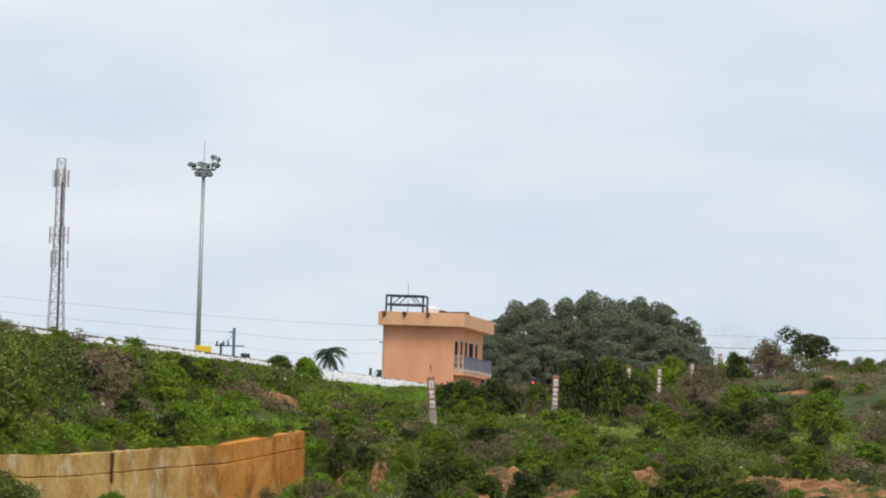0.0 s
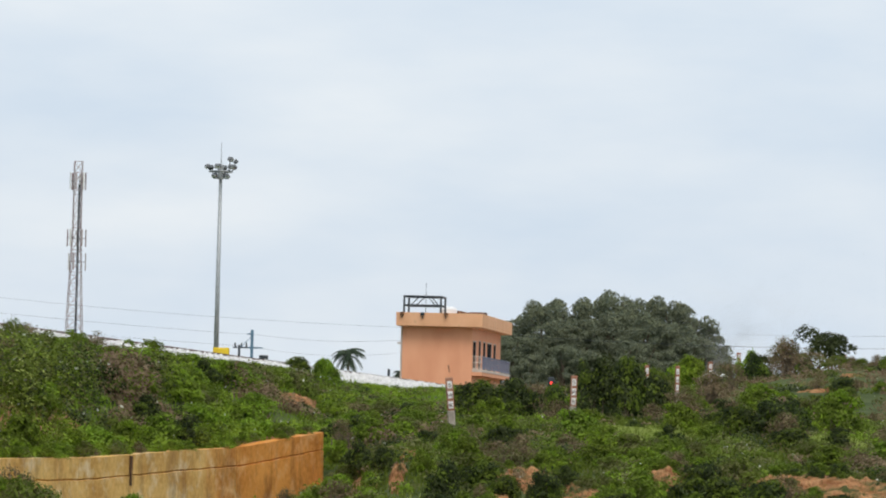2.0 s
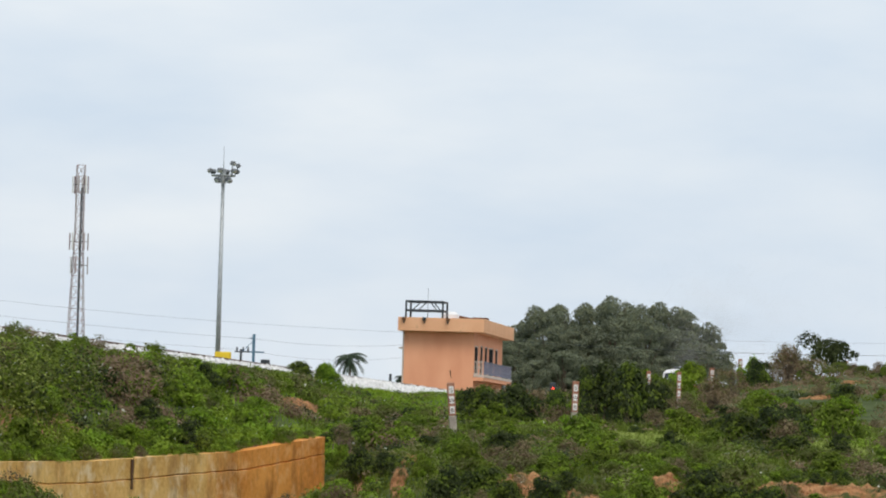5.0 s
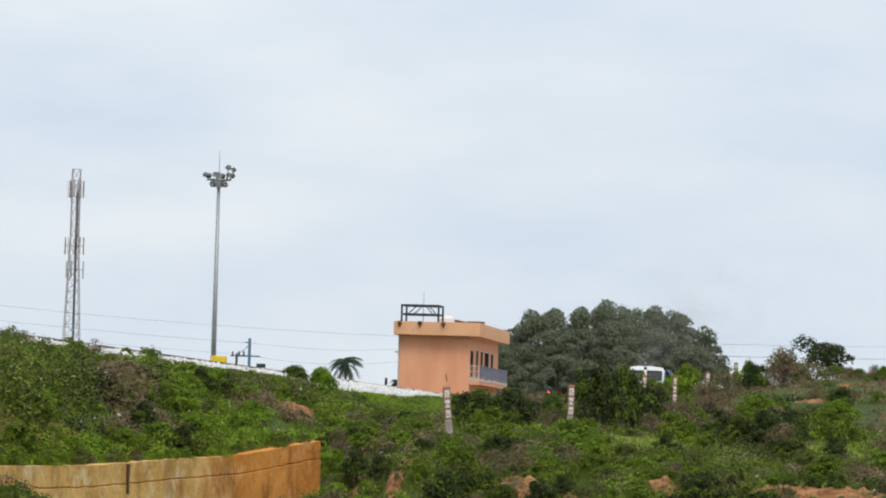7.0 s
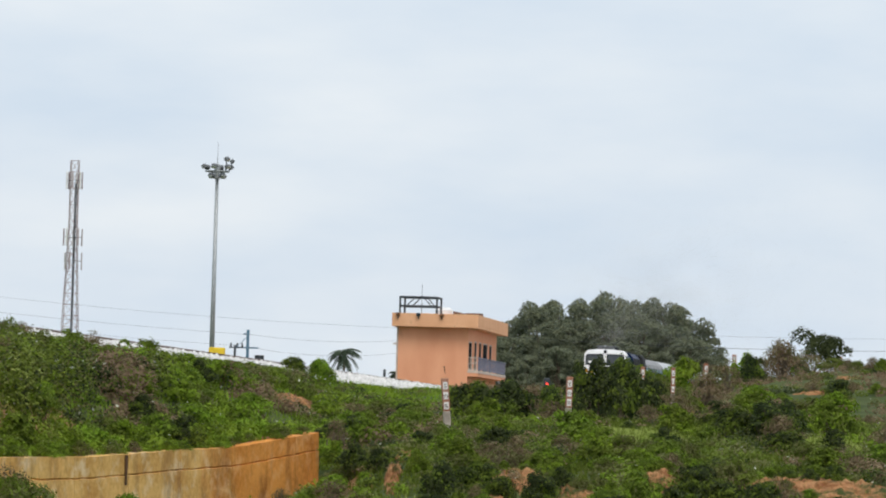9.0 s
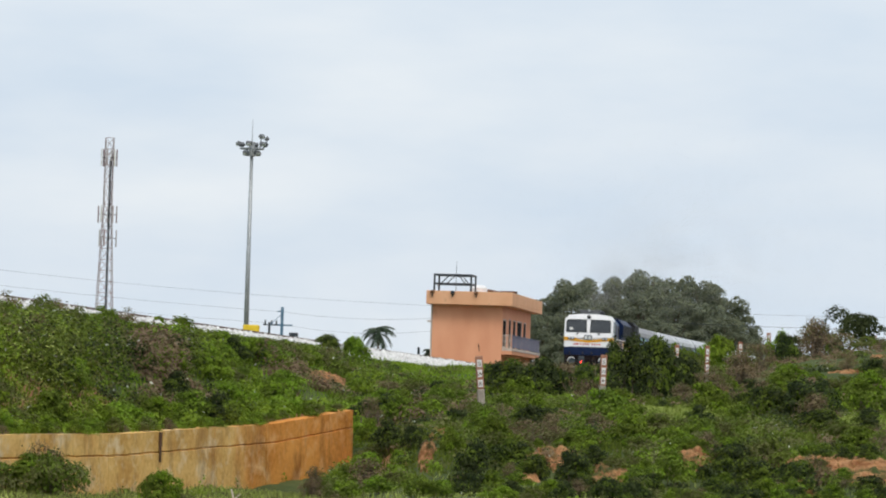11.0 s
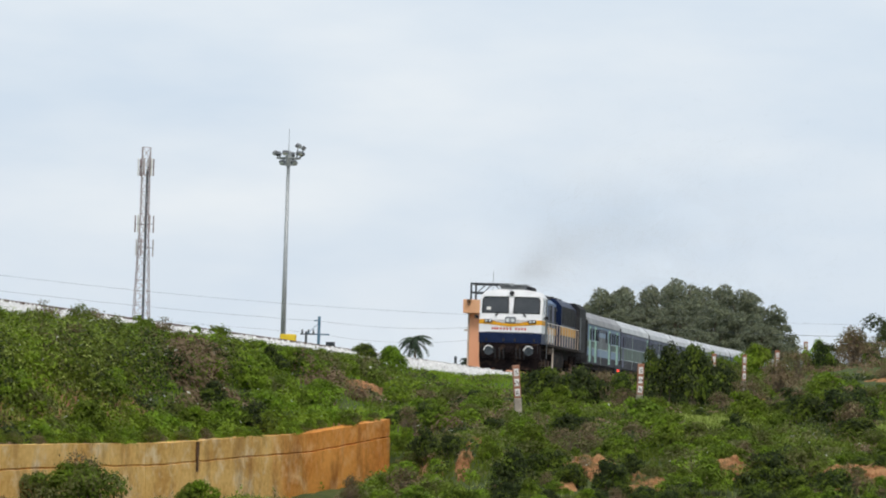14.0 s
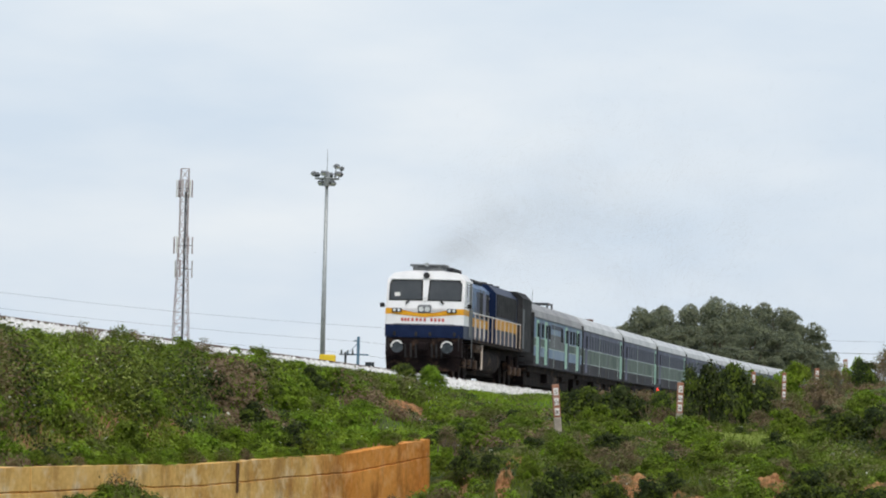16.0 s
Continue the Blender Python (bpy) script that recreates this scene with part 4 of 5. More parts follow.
def build_coach(first=False):
    name = "luggage_brake_coach" if first else "passenger_coach"
    e = empty(name, pose(0, 0, 0), "weathered pale blue luggage van with light green doors and grey roof" if first else "weathered blue-grey passenger coach with silver-grey roof", "railway coach", "" if first else "coaches of the train")
    up = "coach_first" if first else "coach_upper"
    part("body", boxed(-1.6, 1.6, 0.0, COACH, 0.95, 1.398 if first else 1.498, 0.015), "coach_lower", e)
    if first:
        part("side_panel", boxed(-1.6, 1.6, 0.0, COACH, 1.4, 1.848), "coach_first", e)
    part("waist_band", boxed(-1.6, 1.6, 0.0, COACH, 1.85 if first else 1.5, 2.2), "coach_band", e, "grey-green band below the windows")
    part("window_band", boxed(-1.6, 1.6, 0.0, COACH, 2.202, 3.098), up, e)
    part("roof", sweep(bmesh.new(), C_ROOF, 0.0, COACH), "coach_roof_dull" if first else "coach_roof", e, smooth=False)
    part("gutter", boxed(-1.63, 1.63, 0.02, COACH - 0.02, 3.08, 3.12), "grime_grey", e)
    for yy in (-0.45, COACH + 0.002):
        part("vestibule", boxed(-0.75, 0.75, yy, yy + 0.448, 0.95, 3.2, 0.04), "rubber", e)
    for y in (-0.012, COACH + 0.002):
        part("end_panel", boxed(-1.58, 1.58, y, y + 0.01, 0.97, 3.3), "soot", e)
    me = boxed(0, 0.02, 0, 0.82, 2.26, 2.88, 0.005)
    win = part("window", me, "dark_opening" if first else "coach_pane", e)
    win.location = (1.602, 2.9, 0)
    n = 12
    for sx in (1, -1):
        for k in range(n):
            if sx == 1 and k == 0:
                continue
            if first and k in (3, 4, 5, 7, 8):
                continue
            c = new("window", win.data)
            c.parent = e
            c.location = (1.602 if sx > 0 else -1.622, 2.9 + 1.4 * k, 0)
        for y in ((0.7, 4.2, 13.2, 18.6) if first else (0.75, 19.6)):
            d = part("door", boxed(sx * 1.602, sx * 1.625, y, y + 1.0, 1.05, 3.0, 0.01), "coach_green" if first or y > 10 else up, e)
            part("door_window", boxed(sx * 1.627, sx * 1.64, y + 0.2, y + 0.8, 2.25, 2.85), "dark_opening", d)
            # flat dark blue strip painted on for the shade of a door opening
            if first:
                part("door_shade", boxed(sx * 1.602, sx * 1.62, y + 1.2, y + 1.7, 1.0, 2.9), "loco_blue", e)
        if first:
            part("grime_panel", boxed(sx * 1.602, sx * 1.61, 6.6, 12.8, 1.86, 2.5), "grime_grey", e)
            part("lettering_strip", boxed(sx * 1.602, sx * 1.612, 7.0, 12.0, 2.75, 2.95), "loco_blue", e)
        for y0 in (2.2, COACH - 5.1):
            bg = part("bogie", boxed(sx * 1.0, sx * 1.18, y0, y0 + 2.9, 0.45, 0.75, 0.04), "underframe", e)
            for k in (0.0, 2.9):
                part("wheel", rodded((sx * 0.78, y0 + k, 0.457), (sx * 0.92, y0 + k, 0.457), 0.457, n=20), "underframe", bg)
    part("underframe", boxed(-1.3, 1.3, 0.2, COACH - 0.2, 0.7, 0.945), "underframe", e)
    # added dark block: stands for shade and closes the view beneath the coach
    part("shade_block", boxed(-1.05, 1.05, 0.8, COACH - 0.8, 0.1, 0.695), "underframe", e)
    for z in ((1.83, 2.2) if first else (1.49, 2.19)):
        part("waist_line", boxed(-1.606, 1.606, 0.01, COACH - 0.01, z - 0.02, z + 0.02), "coach_line", e, "thin pale line along the side")
    for k in range(4):
        for sx in (-1, 1):
            part("seam", boxed(sx * 1.602, sx * 1.612, 3.1 + 5.1 * k, 3.2 + 5.1 * k, 1.0, 3.05), "coach_line" if k % 2 else "grime_grey", e)
    part("battery_box", boxed(-1.35, 1.35, 8.0, 10.6, 0.28, 0.695, 0.03), "underframe", e)
    part("water_tank", rodded((0.9, 11.6, 0.55), (0.9, 14.0, 0.55), 0.28, n=12), "under_tank", e)
    for k in range(5):
        part("roof_vent", boxed(-0.75, -0.45, 2.0 + 4.2 * k, 2.5 + 4.2 * k, 3.85, 4.03, 0.03), "coach_roof", e)
    return e


LOCO = 25.0


def build_train():
    """Vehicles with the distance of each behind the nose."""
    loco = build_locomotive()
    train = [(loco, 0.0), (build_coach(True), LOCO)]
    coach = build_coach()
    pitch = COACH + 0.95
    train.append((coach, LOCO + pitch))
    for i in range(9):
        train.append((copy_thing(coach, Matrix.Identity(4)), LOCO + pitch * (i + 2)))
    return train


TRAIN = build_train()


# ---------------------------------------------------------------- plants
def leaf_mesh(name, seed, lumps, count, size, mats, stems=0, stem_h=1.0, mix=0.0, outward=1.5, ragged=0.07):
    """Many small bent leaves over the skins of lumps (x, y, z, rx, ry, rz), each lump of one leaf colour, stray leaves round them, and stems below. mats: leaf, second leaf, bark."""
    rng = np.random.default_rng(seed)
    weight = np.array([l[3] * l[5] for l in lumps], float)
    pick = rng.choice(len(lumps), count, p=weight / weight.sum())
    lum = np.array(lumps, float)[pick]
    d = rng.normal(size=(count, 3))
    d /= np.linalg.norm(d, axis=1)[:, None]
    d[:, 2] = np.where(d[:, 2] < -0.3, -d[:, 2], d[:, 2])
    rad = 0.72 + 0.3 * rng.random(count) ** 0.7
    rad = np.where(rng.random(count) < ragged, rad * rng.uniform(1.0, 1.45, count), rad)
    p = lum[:, :3] + d * lum[:, 3:6] * rad[:, None]
    p += rng.normal(scale=size * 0.35, size=p.shape)
    p[:, 2] = np.maximum(p[:, 2], 0.02)
    s = size * rng.uniform(0.6, 1.35, count)
    nrm = d * outward + rng.normal(scale=0.48, size=(count, 3)) + np.array([0, 0, 0.35])
    nrm /= np.linalg.norm(nrm, axis=1)[:, None]
    t = np.cross(nrm, rng.normal(size=(count, 3)))
    t /= np.linalg.norm(t, axis=1)[:, None]
    b = np.cross(nrm, t)
    a = s[:, None]
    v = np.stack([p - t * a * 0.6, p + b * a * 0.36 + nrm * a * 0.1, p + t * a * 0.6, p - b * a * 0.36 + nrm * a * 0.1], 1).reshape(-1, 3)
    verts = v.tolist()
    faces = [(4 * i, 4 * i + 1, 4 * i + 2, 4 * i + 3) for i in range(count)]
    second = rng.random(len(lumps)) < mix
    stray = rng.random(count)
    idx = [1 if (second[q] if r > 0.15 else not second[q] and mix > 0) else 0 for q, r in zip(pick, stray)]
    for k in range(stems):
        l = lumps[k % len(lumps)]
        ang = rng.random() * 6.28
        a0 = Vector((0.15 * math.cos(ang), 0.15 * math.sin(ang), -0.15))
        a1 = Vector((l[0] + rng.normal() * 0.1, l[1] + rng.normal() * 0.1, l[2] + l[5] * rng.uniform(0.4, 1.5)))
        r = 0.016 * stem_h
        base = len(verts)
        for q, rr in ((a0, r), (a1, r * 0.4)):
            for j in range(3):
                verts.append((q.x + rr * math.cos(j * 2.094), q.y + rr * math.sin(j * 2.094), q.z))
        for j in range(3):
            faces.append((base + j, base + (j + 1) % 3, base + 3 + (j + 1) % 3, base + 3 + j))
            idx.append(2)
    me = bpy.data.meshes.new(name)
    me.from_pydata(verts, [], faces)
    for m in mats:
        me.materials.append(M[m])
    me.polygons.foreach_set("material_index", idx)
    return me


def lumpy(seed, n, w, h):
    """Lumps heaped up to an uneven dome w metres in half width and h high."""
    rng = random.Random(seed)
    out = [(0, 0, h * 0.35, w * 0.6, w * 0.6, h * 0.4)]
    for _ in range(n):
        a, q = rng.random() * 6.28, rng.random() ** 0.7
        r = w * (0.78 * math.cos(q * 1.5)) * rng.uniform(0.75, 1.1)
        z = h * (0.12 + 0.7 * math.sin(q * 1.5)) * rng.uniform(0.75, 1.1)
        k = w * rng.uniform(0.17, 0.33)
        out.append((r * math.cos(a), r * math.sin(a), z, k, k, k * rng.uniform(0.6, 0.9)))
    return out


KINDS = {
    "dark": ("shrub", "dense dark green shrub on the slope", [leaf_mesh("shrub", 10 + i, lumpy(i, 18, 0.85, 1.1), 2700, 0.075, ("leaf_dark", "leaf_mid", "bark"), 8, 1.0, mix=0.32) for i in range(5)]),
    "mid": ("shrub", "bushy mid green shrub on the slope", [leaf_mesh("shrub", 20 + i, lumpy(20 + i, 18, 0.85, 1.05), 2500, 0.075, ("leaf_mid", "leaf_bright", "bark"), 6, 1.0, mix=0.3) for i in range(5)]),
    "bright": ("weed_clump", "bright green leafy weeds growing low", [leaf_mesh("weed_clump", 30 + i, lumpy(40 + i, 16, 0.9, 0.7), 2100, 0.075, ("leaf_bright", "leaf_mid", "bark"), 4, 0.6, mix=0.3) for i in range(4)]),
    "dry": ("dry_shrub", "dry brown twiggy shrub with few leaves", [leaf_mesh("dry_shrub", 40 + i, lumpy(60 + i, 14, 0.8, 1.05), 1300, 0.05, ("leaf_dry", "leaf_olive", "bark"), 60, 0.7, mix=0.25, ragged=0.25) for i in range(4)]),
    "olive": ("weed_clump", "olive green weeds with pale stalks", [leaf_mesh("weed_clump", 50 + i, lumpy(80 + i, 16, 0.85, 0.85), 1800, 0.065, ("leaf_olive", "leaf_mid", "bark"), 14, 0.6, mix=0.4) for i in range(4)]),
}
rng_plants = random.Random(5)


def plant(kind, x, y, scale=1.0, tall=1.0, z=None, free=False):
    name, label, meshes = KINDS[kind]
    ob = new(name, rng_plants.choice(meshes))
    zz = height(x, y) if z is None else z
    s = x - track_x(y)
    if 3 < s and y < 240 and not tall > 1.05 and not free:            # height capped to fit the camera's sightline to the rail
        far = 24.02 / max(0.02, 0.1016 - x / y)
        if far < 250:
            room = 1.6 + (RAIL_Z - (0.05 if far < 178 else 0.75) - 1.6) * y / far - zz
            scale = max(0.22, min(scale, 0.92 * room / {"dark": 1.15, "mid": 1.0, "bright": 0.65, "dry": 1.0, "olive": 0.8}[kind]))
    ob.matrix_world = pose(x, y, zz - 0.06, 0, 0, rng_plants.uniform(0, 360)) @ Matrix.Diagonal((scale, scale, scale * tall, 1))
    return tagged(ob, label, "plant", kind + " plants of the slope")


def pick(weights):
    r = rng_plants.random() * sum(w for _, w in weights)
    for k, w in weights:
        r -= w
        if r <= 0:
            return k
    return weights[-1][0]


def cover_bank():
    """Plants on the bank between the wall and the line."""
    n = 0
    while n < 170:
        y = rng_plants.uniform(70, 215)
        a = rng_plants.uniform(-0.135, 0.0)
        x = a * y
        s = x - track_x(y)
        if s < 3.7 or s > 16:
            continue
        if y < 113 and x > lerp_table([(b, q) for q, b in WALL_LINE], y) - 0.5:
            continue
        if y >= 113 and s > 11 or y > 140 and s < 6.5:
            continue
        if bare(x, y, 1.4) or bare(x, y + 4, 1.2) or bare(x, y + 8, 1.1):
            continue
        big = 0.55 + 0.35 * rng_plants.random()
        k = pick((("mid", 4), ("bright", 5), ("dark", 1.6), ("olive", 1.5), ("dry", 0.7)))
        room = (RAIL_Z - 0.1 - height(x, y)) if s < 7 else 2
        sc = min(big, max(0.3, room * 0.8)) * (0.8 + 0.2 * min(1, y / 150))
        plant(k, x, y, sc)
        n += 1


def cover_rise():
    """Plants on the rise between the field and the boundary posts, and on the high ground behind them."""
    n = 0
    while n < 200:
        y = 92 + 60 * rng_plants.random() ** 1.25
        a = rng_plants.uniform(-0.038, 0.103)
        x = a * y
        if y < 113 and x < lerp_table([(b, q) for q, b in WALL_LINE], y) + 0.9:
            continue
        if bare(x, y, 1.15) or bare(x, y + 1.5):
            continue
        d = noise.noise((x * 0.25, y * 0.08, 2.0))
        grassy = noise.noise((x * 0.13 + 5, y * 0.07, 9.0))
        if grassy > 0.12 and y > 102 and rng_plants.random() < 0.8:
            n += 0.4
            continue
        k = pick((("mid", 4), ("bright", 2.5), ("dark", 2.6 if d > 0 else 1.0), ("olive", 2.8), ("dry", 2.2)))
        plant(k, x, y, rng_plants.uniform(0.35, 0.95) * (1.0 if y > 98 else 0.75), rng_plants.uniform(0.6, 1.0))
        n += 1
    n = 0
    while n < 60:
        y = rng_plants.uniform(140, 245)
        x = rng_plants.uniform(0.0, 0.105) * y
        if x - track_x(y) < 9:
            continue
        plant(pick((("mid", 3), ("dark", 2), ("olive", 2.5), ("dry", 2.5), ("bright", 1))), x, y, rng_plants.uniform(0.35, 0.75))
        n += 1


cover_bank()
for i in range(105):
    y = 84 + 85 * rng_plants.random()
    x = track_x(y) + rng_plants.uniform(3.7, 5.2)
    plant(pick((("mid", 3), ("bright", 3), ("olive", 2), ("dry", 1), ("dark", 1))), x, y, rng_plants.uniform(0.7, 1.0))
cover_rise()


def grass_patch(name, seed, count, where, hgt, mat, label):
    rng = np.random.default_rng(seed)
    verts, faces = [], []
    while len(faces) < count:
        x, y = where(rng)
        if x is None:
            continue
        z = height(x, y)
        h = hgt * rng.uniform(0.4, 1.3)
        a = rng.random() * 6.28
        w = 0.012 + 0.012 * rng.random()
        lx, ly = rng.normal(scale=h * 0.35), rng.normal(scale=h * 0.35)
        b = len(verts)
        verts += [(x - w * math.cos(a), y - w * math.sin(a), z - 0.03), (x + w * math.cos(a), y + w * math.sin(a), z - 0.03), (x + lx, y + ly, z + h)]
        faces.append((b, b + 1, b + 2))
    me = bpy.data.meshes.new(name)
    me.from_pydata(verts, [], faces)
    me.materials.append(M[mat])
    tagged(new(name, me), label, "grass", kind="stuff")


def field(rng):
    y = rng.uniform(62, 97)
    x = rng.uniform(-0.13, 0.105) * y
    worn = noise.noise((x * 0.6, y * 0.25, 5.0))
    return (None, None) if x > -2.4 and rng.random() < 0.9 or worn < -0.15 and rng.random() < 0.7 else (x, y)


def rise(rng):
    y = rng.uniform(97, 150)
    x = rng.uniform(-0.035, 0.105) * y
    if bare(x, y) and rng.random() > 0.22 or (y < 113 and x < lerp_table([(b, q) for q, b in WALL_LINE], y) + 0.5):
        return None, None
    return x, y


MEADOWS = [(6.1, 120.0, 1.4, 5.0), (8.6, 112.0, 1.1, 4.0), (12.6, 142.0, 1.8, 7.0), (4.2, 117.0, 0.9, 4.0)]


def rise_open(rng):
    x, y = rise(rng)
    if x is None or any(((x - a) / c) ** 2 + ((y - b) / d) ** 2 < 1 for a, b, c, d in MEADOWS):
        return None, None
    return x, y


def meadow(rng):
    a, b, c, d = MEADOWS[rng.integers(len(MEADOWS))]
    q, r = rng.random() * 6.283, math.sqrt(rng.random())
    return a + c * r * math.cos(q), b + d * r * math.sin(q)


def high_ground(rng):
    y = rng.uniform(140, 250)
    x = rng.uniform(-0.02, 0.105) * y
    return (None, None) if x - track_x(y) < 5 or bare(x, y) else (x, y)


def bank(rng):
    y = rng.uniform(70, 200)
    x = rng.uniform(-0.135, 0.0) * y
    if x - track_x(y) < 3.25 or bare(x, y, 1.15) or (y < 113 and x > lerp_table([(b, q) for q, b in WALL_LINE], y) - 0.12):
        return None, None
    return x, y


def undergrowth(name, seed, clumps, where, tallest, size, moods, label, per=90):
    """Low leafy growth over a stretch of ground: many small domes of leaves, in patches of one kind each, with hollows between them."""
    rng = np.random.default_rng(seed)
    centre, radius, kind = [], [], []
    while len(centre) < clumps:
        x, y = where(rng)
        if x is None:
            continue
        lush = noise.noise((x * 0.7, y * 0.2, seed)) + 0.6 * noise.noise((x * 2.0, y * 0.5, seed + 9))
        if lush < -0.25 and rng.random() < 0.75:
            continue
        mood = noise.noise((x * 0.45 + 11, y * 0.11, seed * 3.0)) + 0.1 * rng.normal()
        r = rng.uniform(0.16, 0.46)
        h = tallest * max(0.2, 0.5 + 0.8 * lush) * rng.uniform(0.6, 1.15)
        s = x - track_x(y)
        z = height(x, y)
        far = 24.02 / max(0.02, 0.1016 - x / y)
        if s < 12 and far < 240:             # capped to fit the camera's sightline, lower where the stone shoulder should show
            cap = max(0.1, 1.6 + (RAIL_Z - (0.1 if far < 178 else 0.8) - 1.6) * y / far - z)
            h = max(0.1, cap * (0.98 + 0.25 * lush)) if s < 6 and far < 178 else min(h, cap)
        centre.append((x, y, z))
        radius.append((r, r * 1.5, h))
        kind.append(next(i for i, (lim, _) in enumerate(moods) if mood < lim))
    n = clumps * per
    pick = np.repeat(np.arange(clumps), per)
    c, r = np.array(centre)[pick], np.array(radius)[pick]
    d = rng.normal(size=(n, 3))
    d /= np.linalg.norm(d, axis=1)[:, None]
    d[:, 2] = np.abs(d[:, 2])
    p = c + d * r * (0.72 + 0.3 * rng.random(n) ** 0.8)[:, None] + rng.normal(scale=size * 0.5, size=(n, 3))
    nrm = d + rng.normal(scale=0.42, size=(n, 3)) + np.array([0, -0.1, 0.25])
    nrm /= np.linalg.norm(nrm, axis=1)[:, None]
    t = np.cross(nrm, rng.normal(size=(n, 3)))
    t /= np.linalg.norm(t, axis=1)[:, None]
    b = np.cross(nrm, t)
    a = (size * rng.uniform(0.6, 1.4, n))[:, None]
    v = np.stack([p - t * a * 0.6, p + b * a * 0.36, p + t * a * 0.6, p - b * a * 0.36], 1).reshape(-1, 3)
    me = bpy.data.meshes.new(name)
    me.from_pydata(v.tolist(), [], [(4 * i, 4 * i + 1, 4 * i + 2, 4 * i + 3) for i in range(n)])
    for _, m in moods:
        me.materials.append(M[m])
    me.materials.append(M["leaf_pale"])
    idx = np.array(kind)[pick]
    idx[rng.random(n) < 0.006] = len(moods)      # scattered small pale flowers
    me.polygons.foreach_set("material_index", idx.tolist())
    tagged(new(name, me), label, "plants", kind="stuff")


# leaf_dark patches of the bank stand in for shaded hollows
undergrowth("bank_weeds", 6, 1700, bank, 0.6, 0.07, ((-0.38, "leaf_dry"), (-0.24, "leaf_olive"), (-0.1, "leaf_dark"), (0.12, "leaf_mid"), (9, "leaf_bright")), "lush tangle of green weeds on the railway bank")
undergrowth("scrub_weeds", 8, 900, high_ground, 0.45, 0.085, ((0.04, "leaf_dry"), (0.18, "leaf_olive"), (0.3, "leaf_mid"), (9, "leaf_dark")), "dry brown and green scrub on the high ground", 70)
undergrowth("rise_weeds", 7, 1900, rise_open, 0.42, 0.065, ((-0.24, "leaf_dry"), (-0.08, "leaf_dark"), (0.12, "leaf_mid"), (0.3, "leaf_olive"), (9, "leaf_bright")), "tangle of green and dry weeds on the rise")
undergrowth("field_weeds", 12, 520, field, 0.15, 0.05, ((-0.2, "leaf_mid"), (0.1, "grass"), (0.3, "leaf_olive"), (9, "leaf_bright")), "low pale weeds scattered in the near field", 60)
grass_patch("grass_field", 1, 42000, field, 0.12, "grass", "short pale green grass of the near field")
grass_patch("dry_grass_field", 4, 16000, field, 0.16, "leaf_olive", "taller olive grass stalks of the near field")
grass_patch("grass_rise", 2, 70000, rise, 0.2, "leaf_mid", "rough green grass on the rise")
grass_patch("grass_meadow", 5, 45000, meadow, 0.13, "grass", "pale green grass in small clearings")
grass_patch("grass_bank", 3, 20000, bank, 0.22, "leaf_bright", "lush green grass on the railway bank")

for cx, cy, rx, ry, _ in EARTH[2:8]:
    for dx, dy in ((-0.95, 0.3), (0.95, 0.2), (-0.5, 0.7), (0.1, 0.55), (0.6, 0.75), (0.2, -1.0), (-0.7, -0.8)):
        plant(pick((("dark", 2), ("mid", 3), ("olive", 2), ("bright", 1), ("dry", 1))), cx + rx * dx, cy + ry * dy, rng_plants.uniform(0.32, 0.5) * (0.7 if dy < 0 else 1.0))

# larger shrubs that stand out singly: kind, x, y, width, height factor
POST_BUSHES = (("dry", 2.2, 124.5, 0.6, 0.9), ("dry", 3.3, 122.0, 0.5, 0.8), ("dry", 5.2, 126.0, 0.7, 0.85), ("dry", 6.2, 132.0, 0.8, 0.9), ("olive", 1.8, 121.0, 0.6, 0.7), ("olive", 4.6, 150.0, 0.85, 1.95), ("dark", 5.35, 151.0, 0.9, 2.0), ("mid", 6.05, 150.0, 0.8, 2.3), ("olive", 6.55, 152.0, 0.8, 2.3), ("dark", 4.0, 151.0, 0.8, 1.9), ("dark", 0.45, 122.5, 1.10, 1.1), ("dark", 1.36, 127.0, 1.04, 1.12), ("dark", 0.03, 128.0, 0.62, 1.5), ("dry", 2.3, 139.0, 0.77, 1.4), ("dark", 2.64, 131.0, 0.66, 1.75),
               ("dark", 3.69, 126.2, 1.03, 1.55), ("dark", 4.56, 129.2, 1.12, 1.65), ("dark", 5.6, 137.0, 1.03, 1.3), ("olive", 4.72, 146, 1.29, 1.0), ("dry", 6.0, 138.0, 0.77, 1.25), ("olive", 5.27, 140.0, 0.88, 1.45),
               ("dark", 1.12, 134.0, 0.78, 1.2), ("dry", 2.0, 133.0, 0.78, 1.4), ("dry", 6.7, 143.0, 1.04, 0.95))
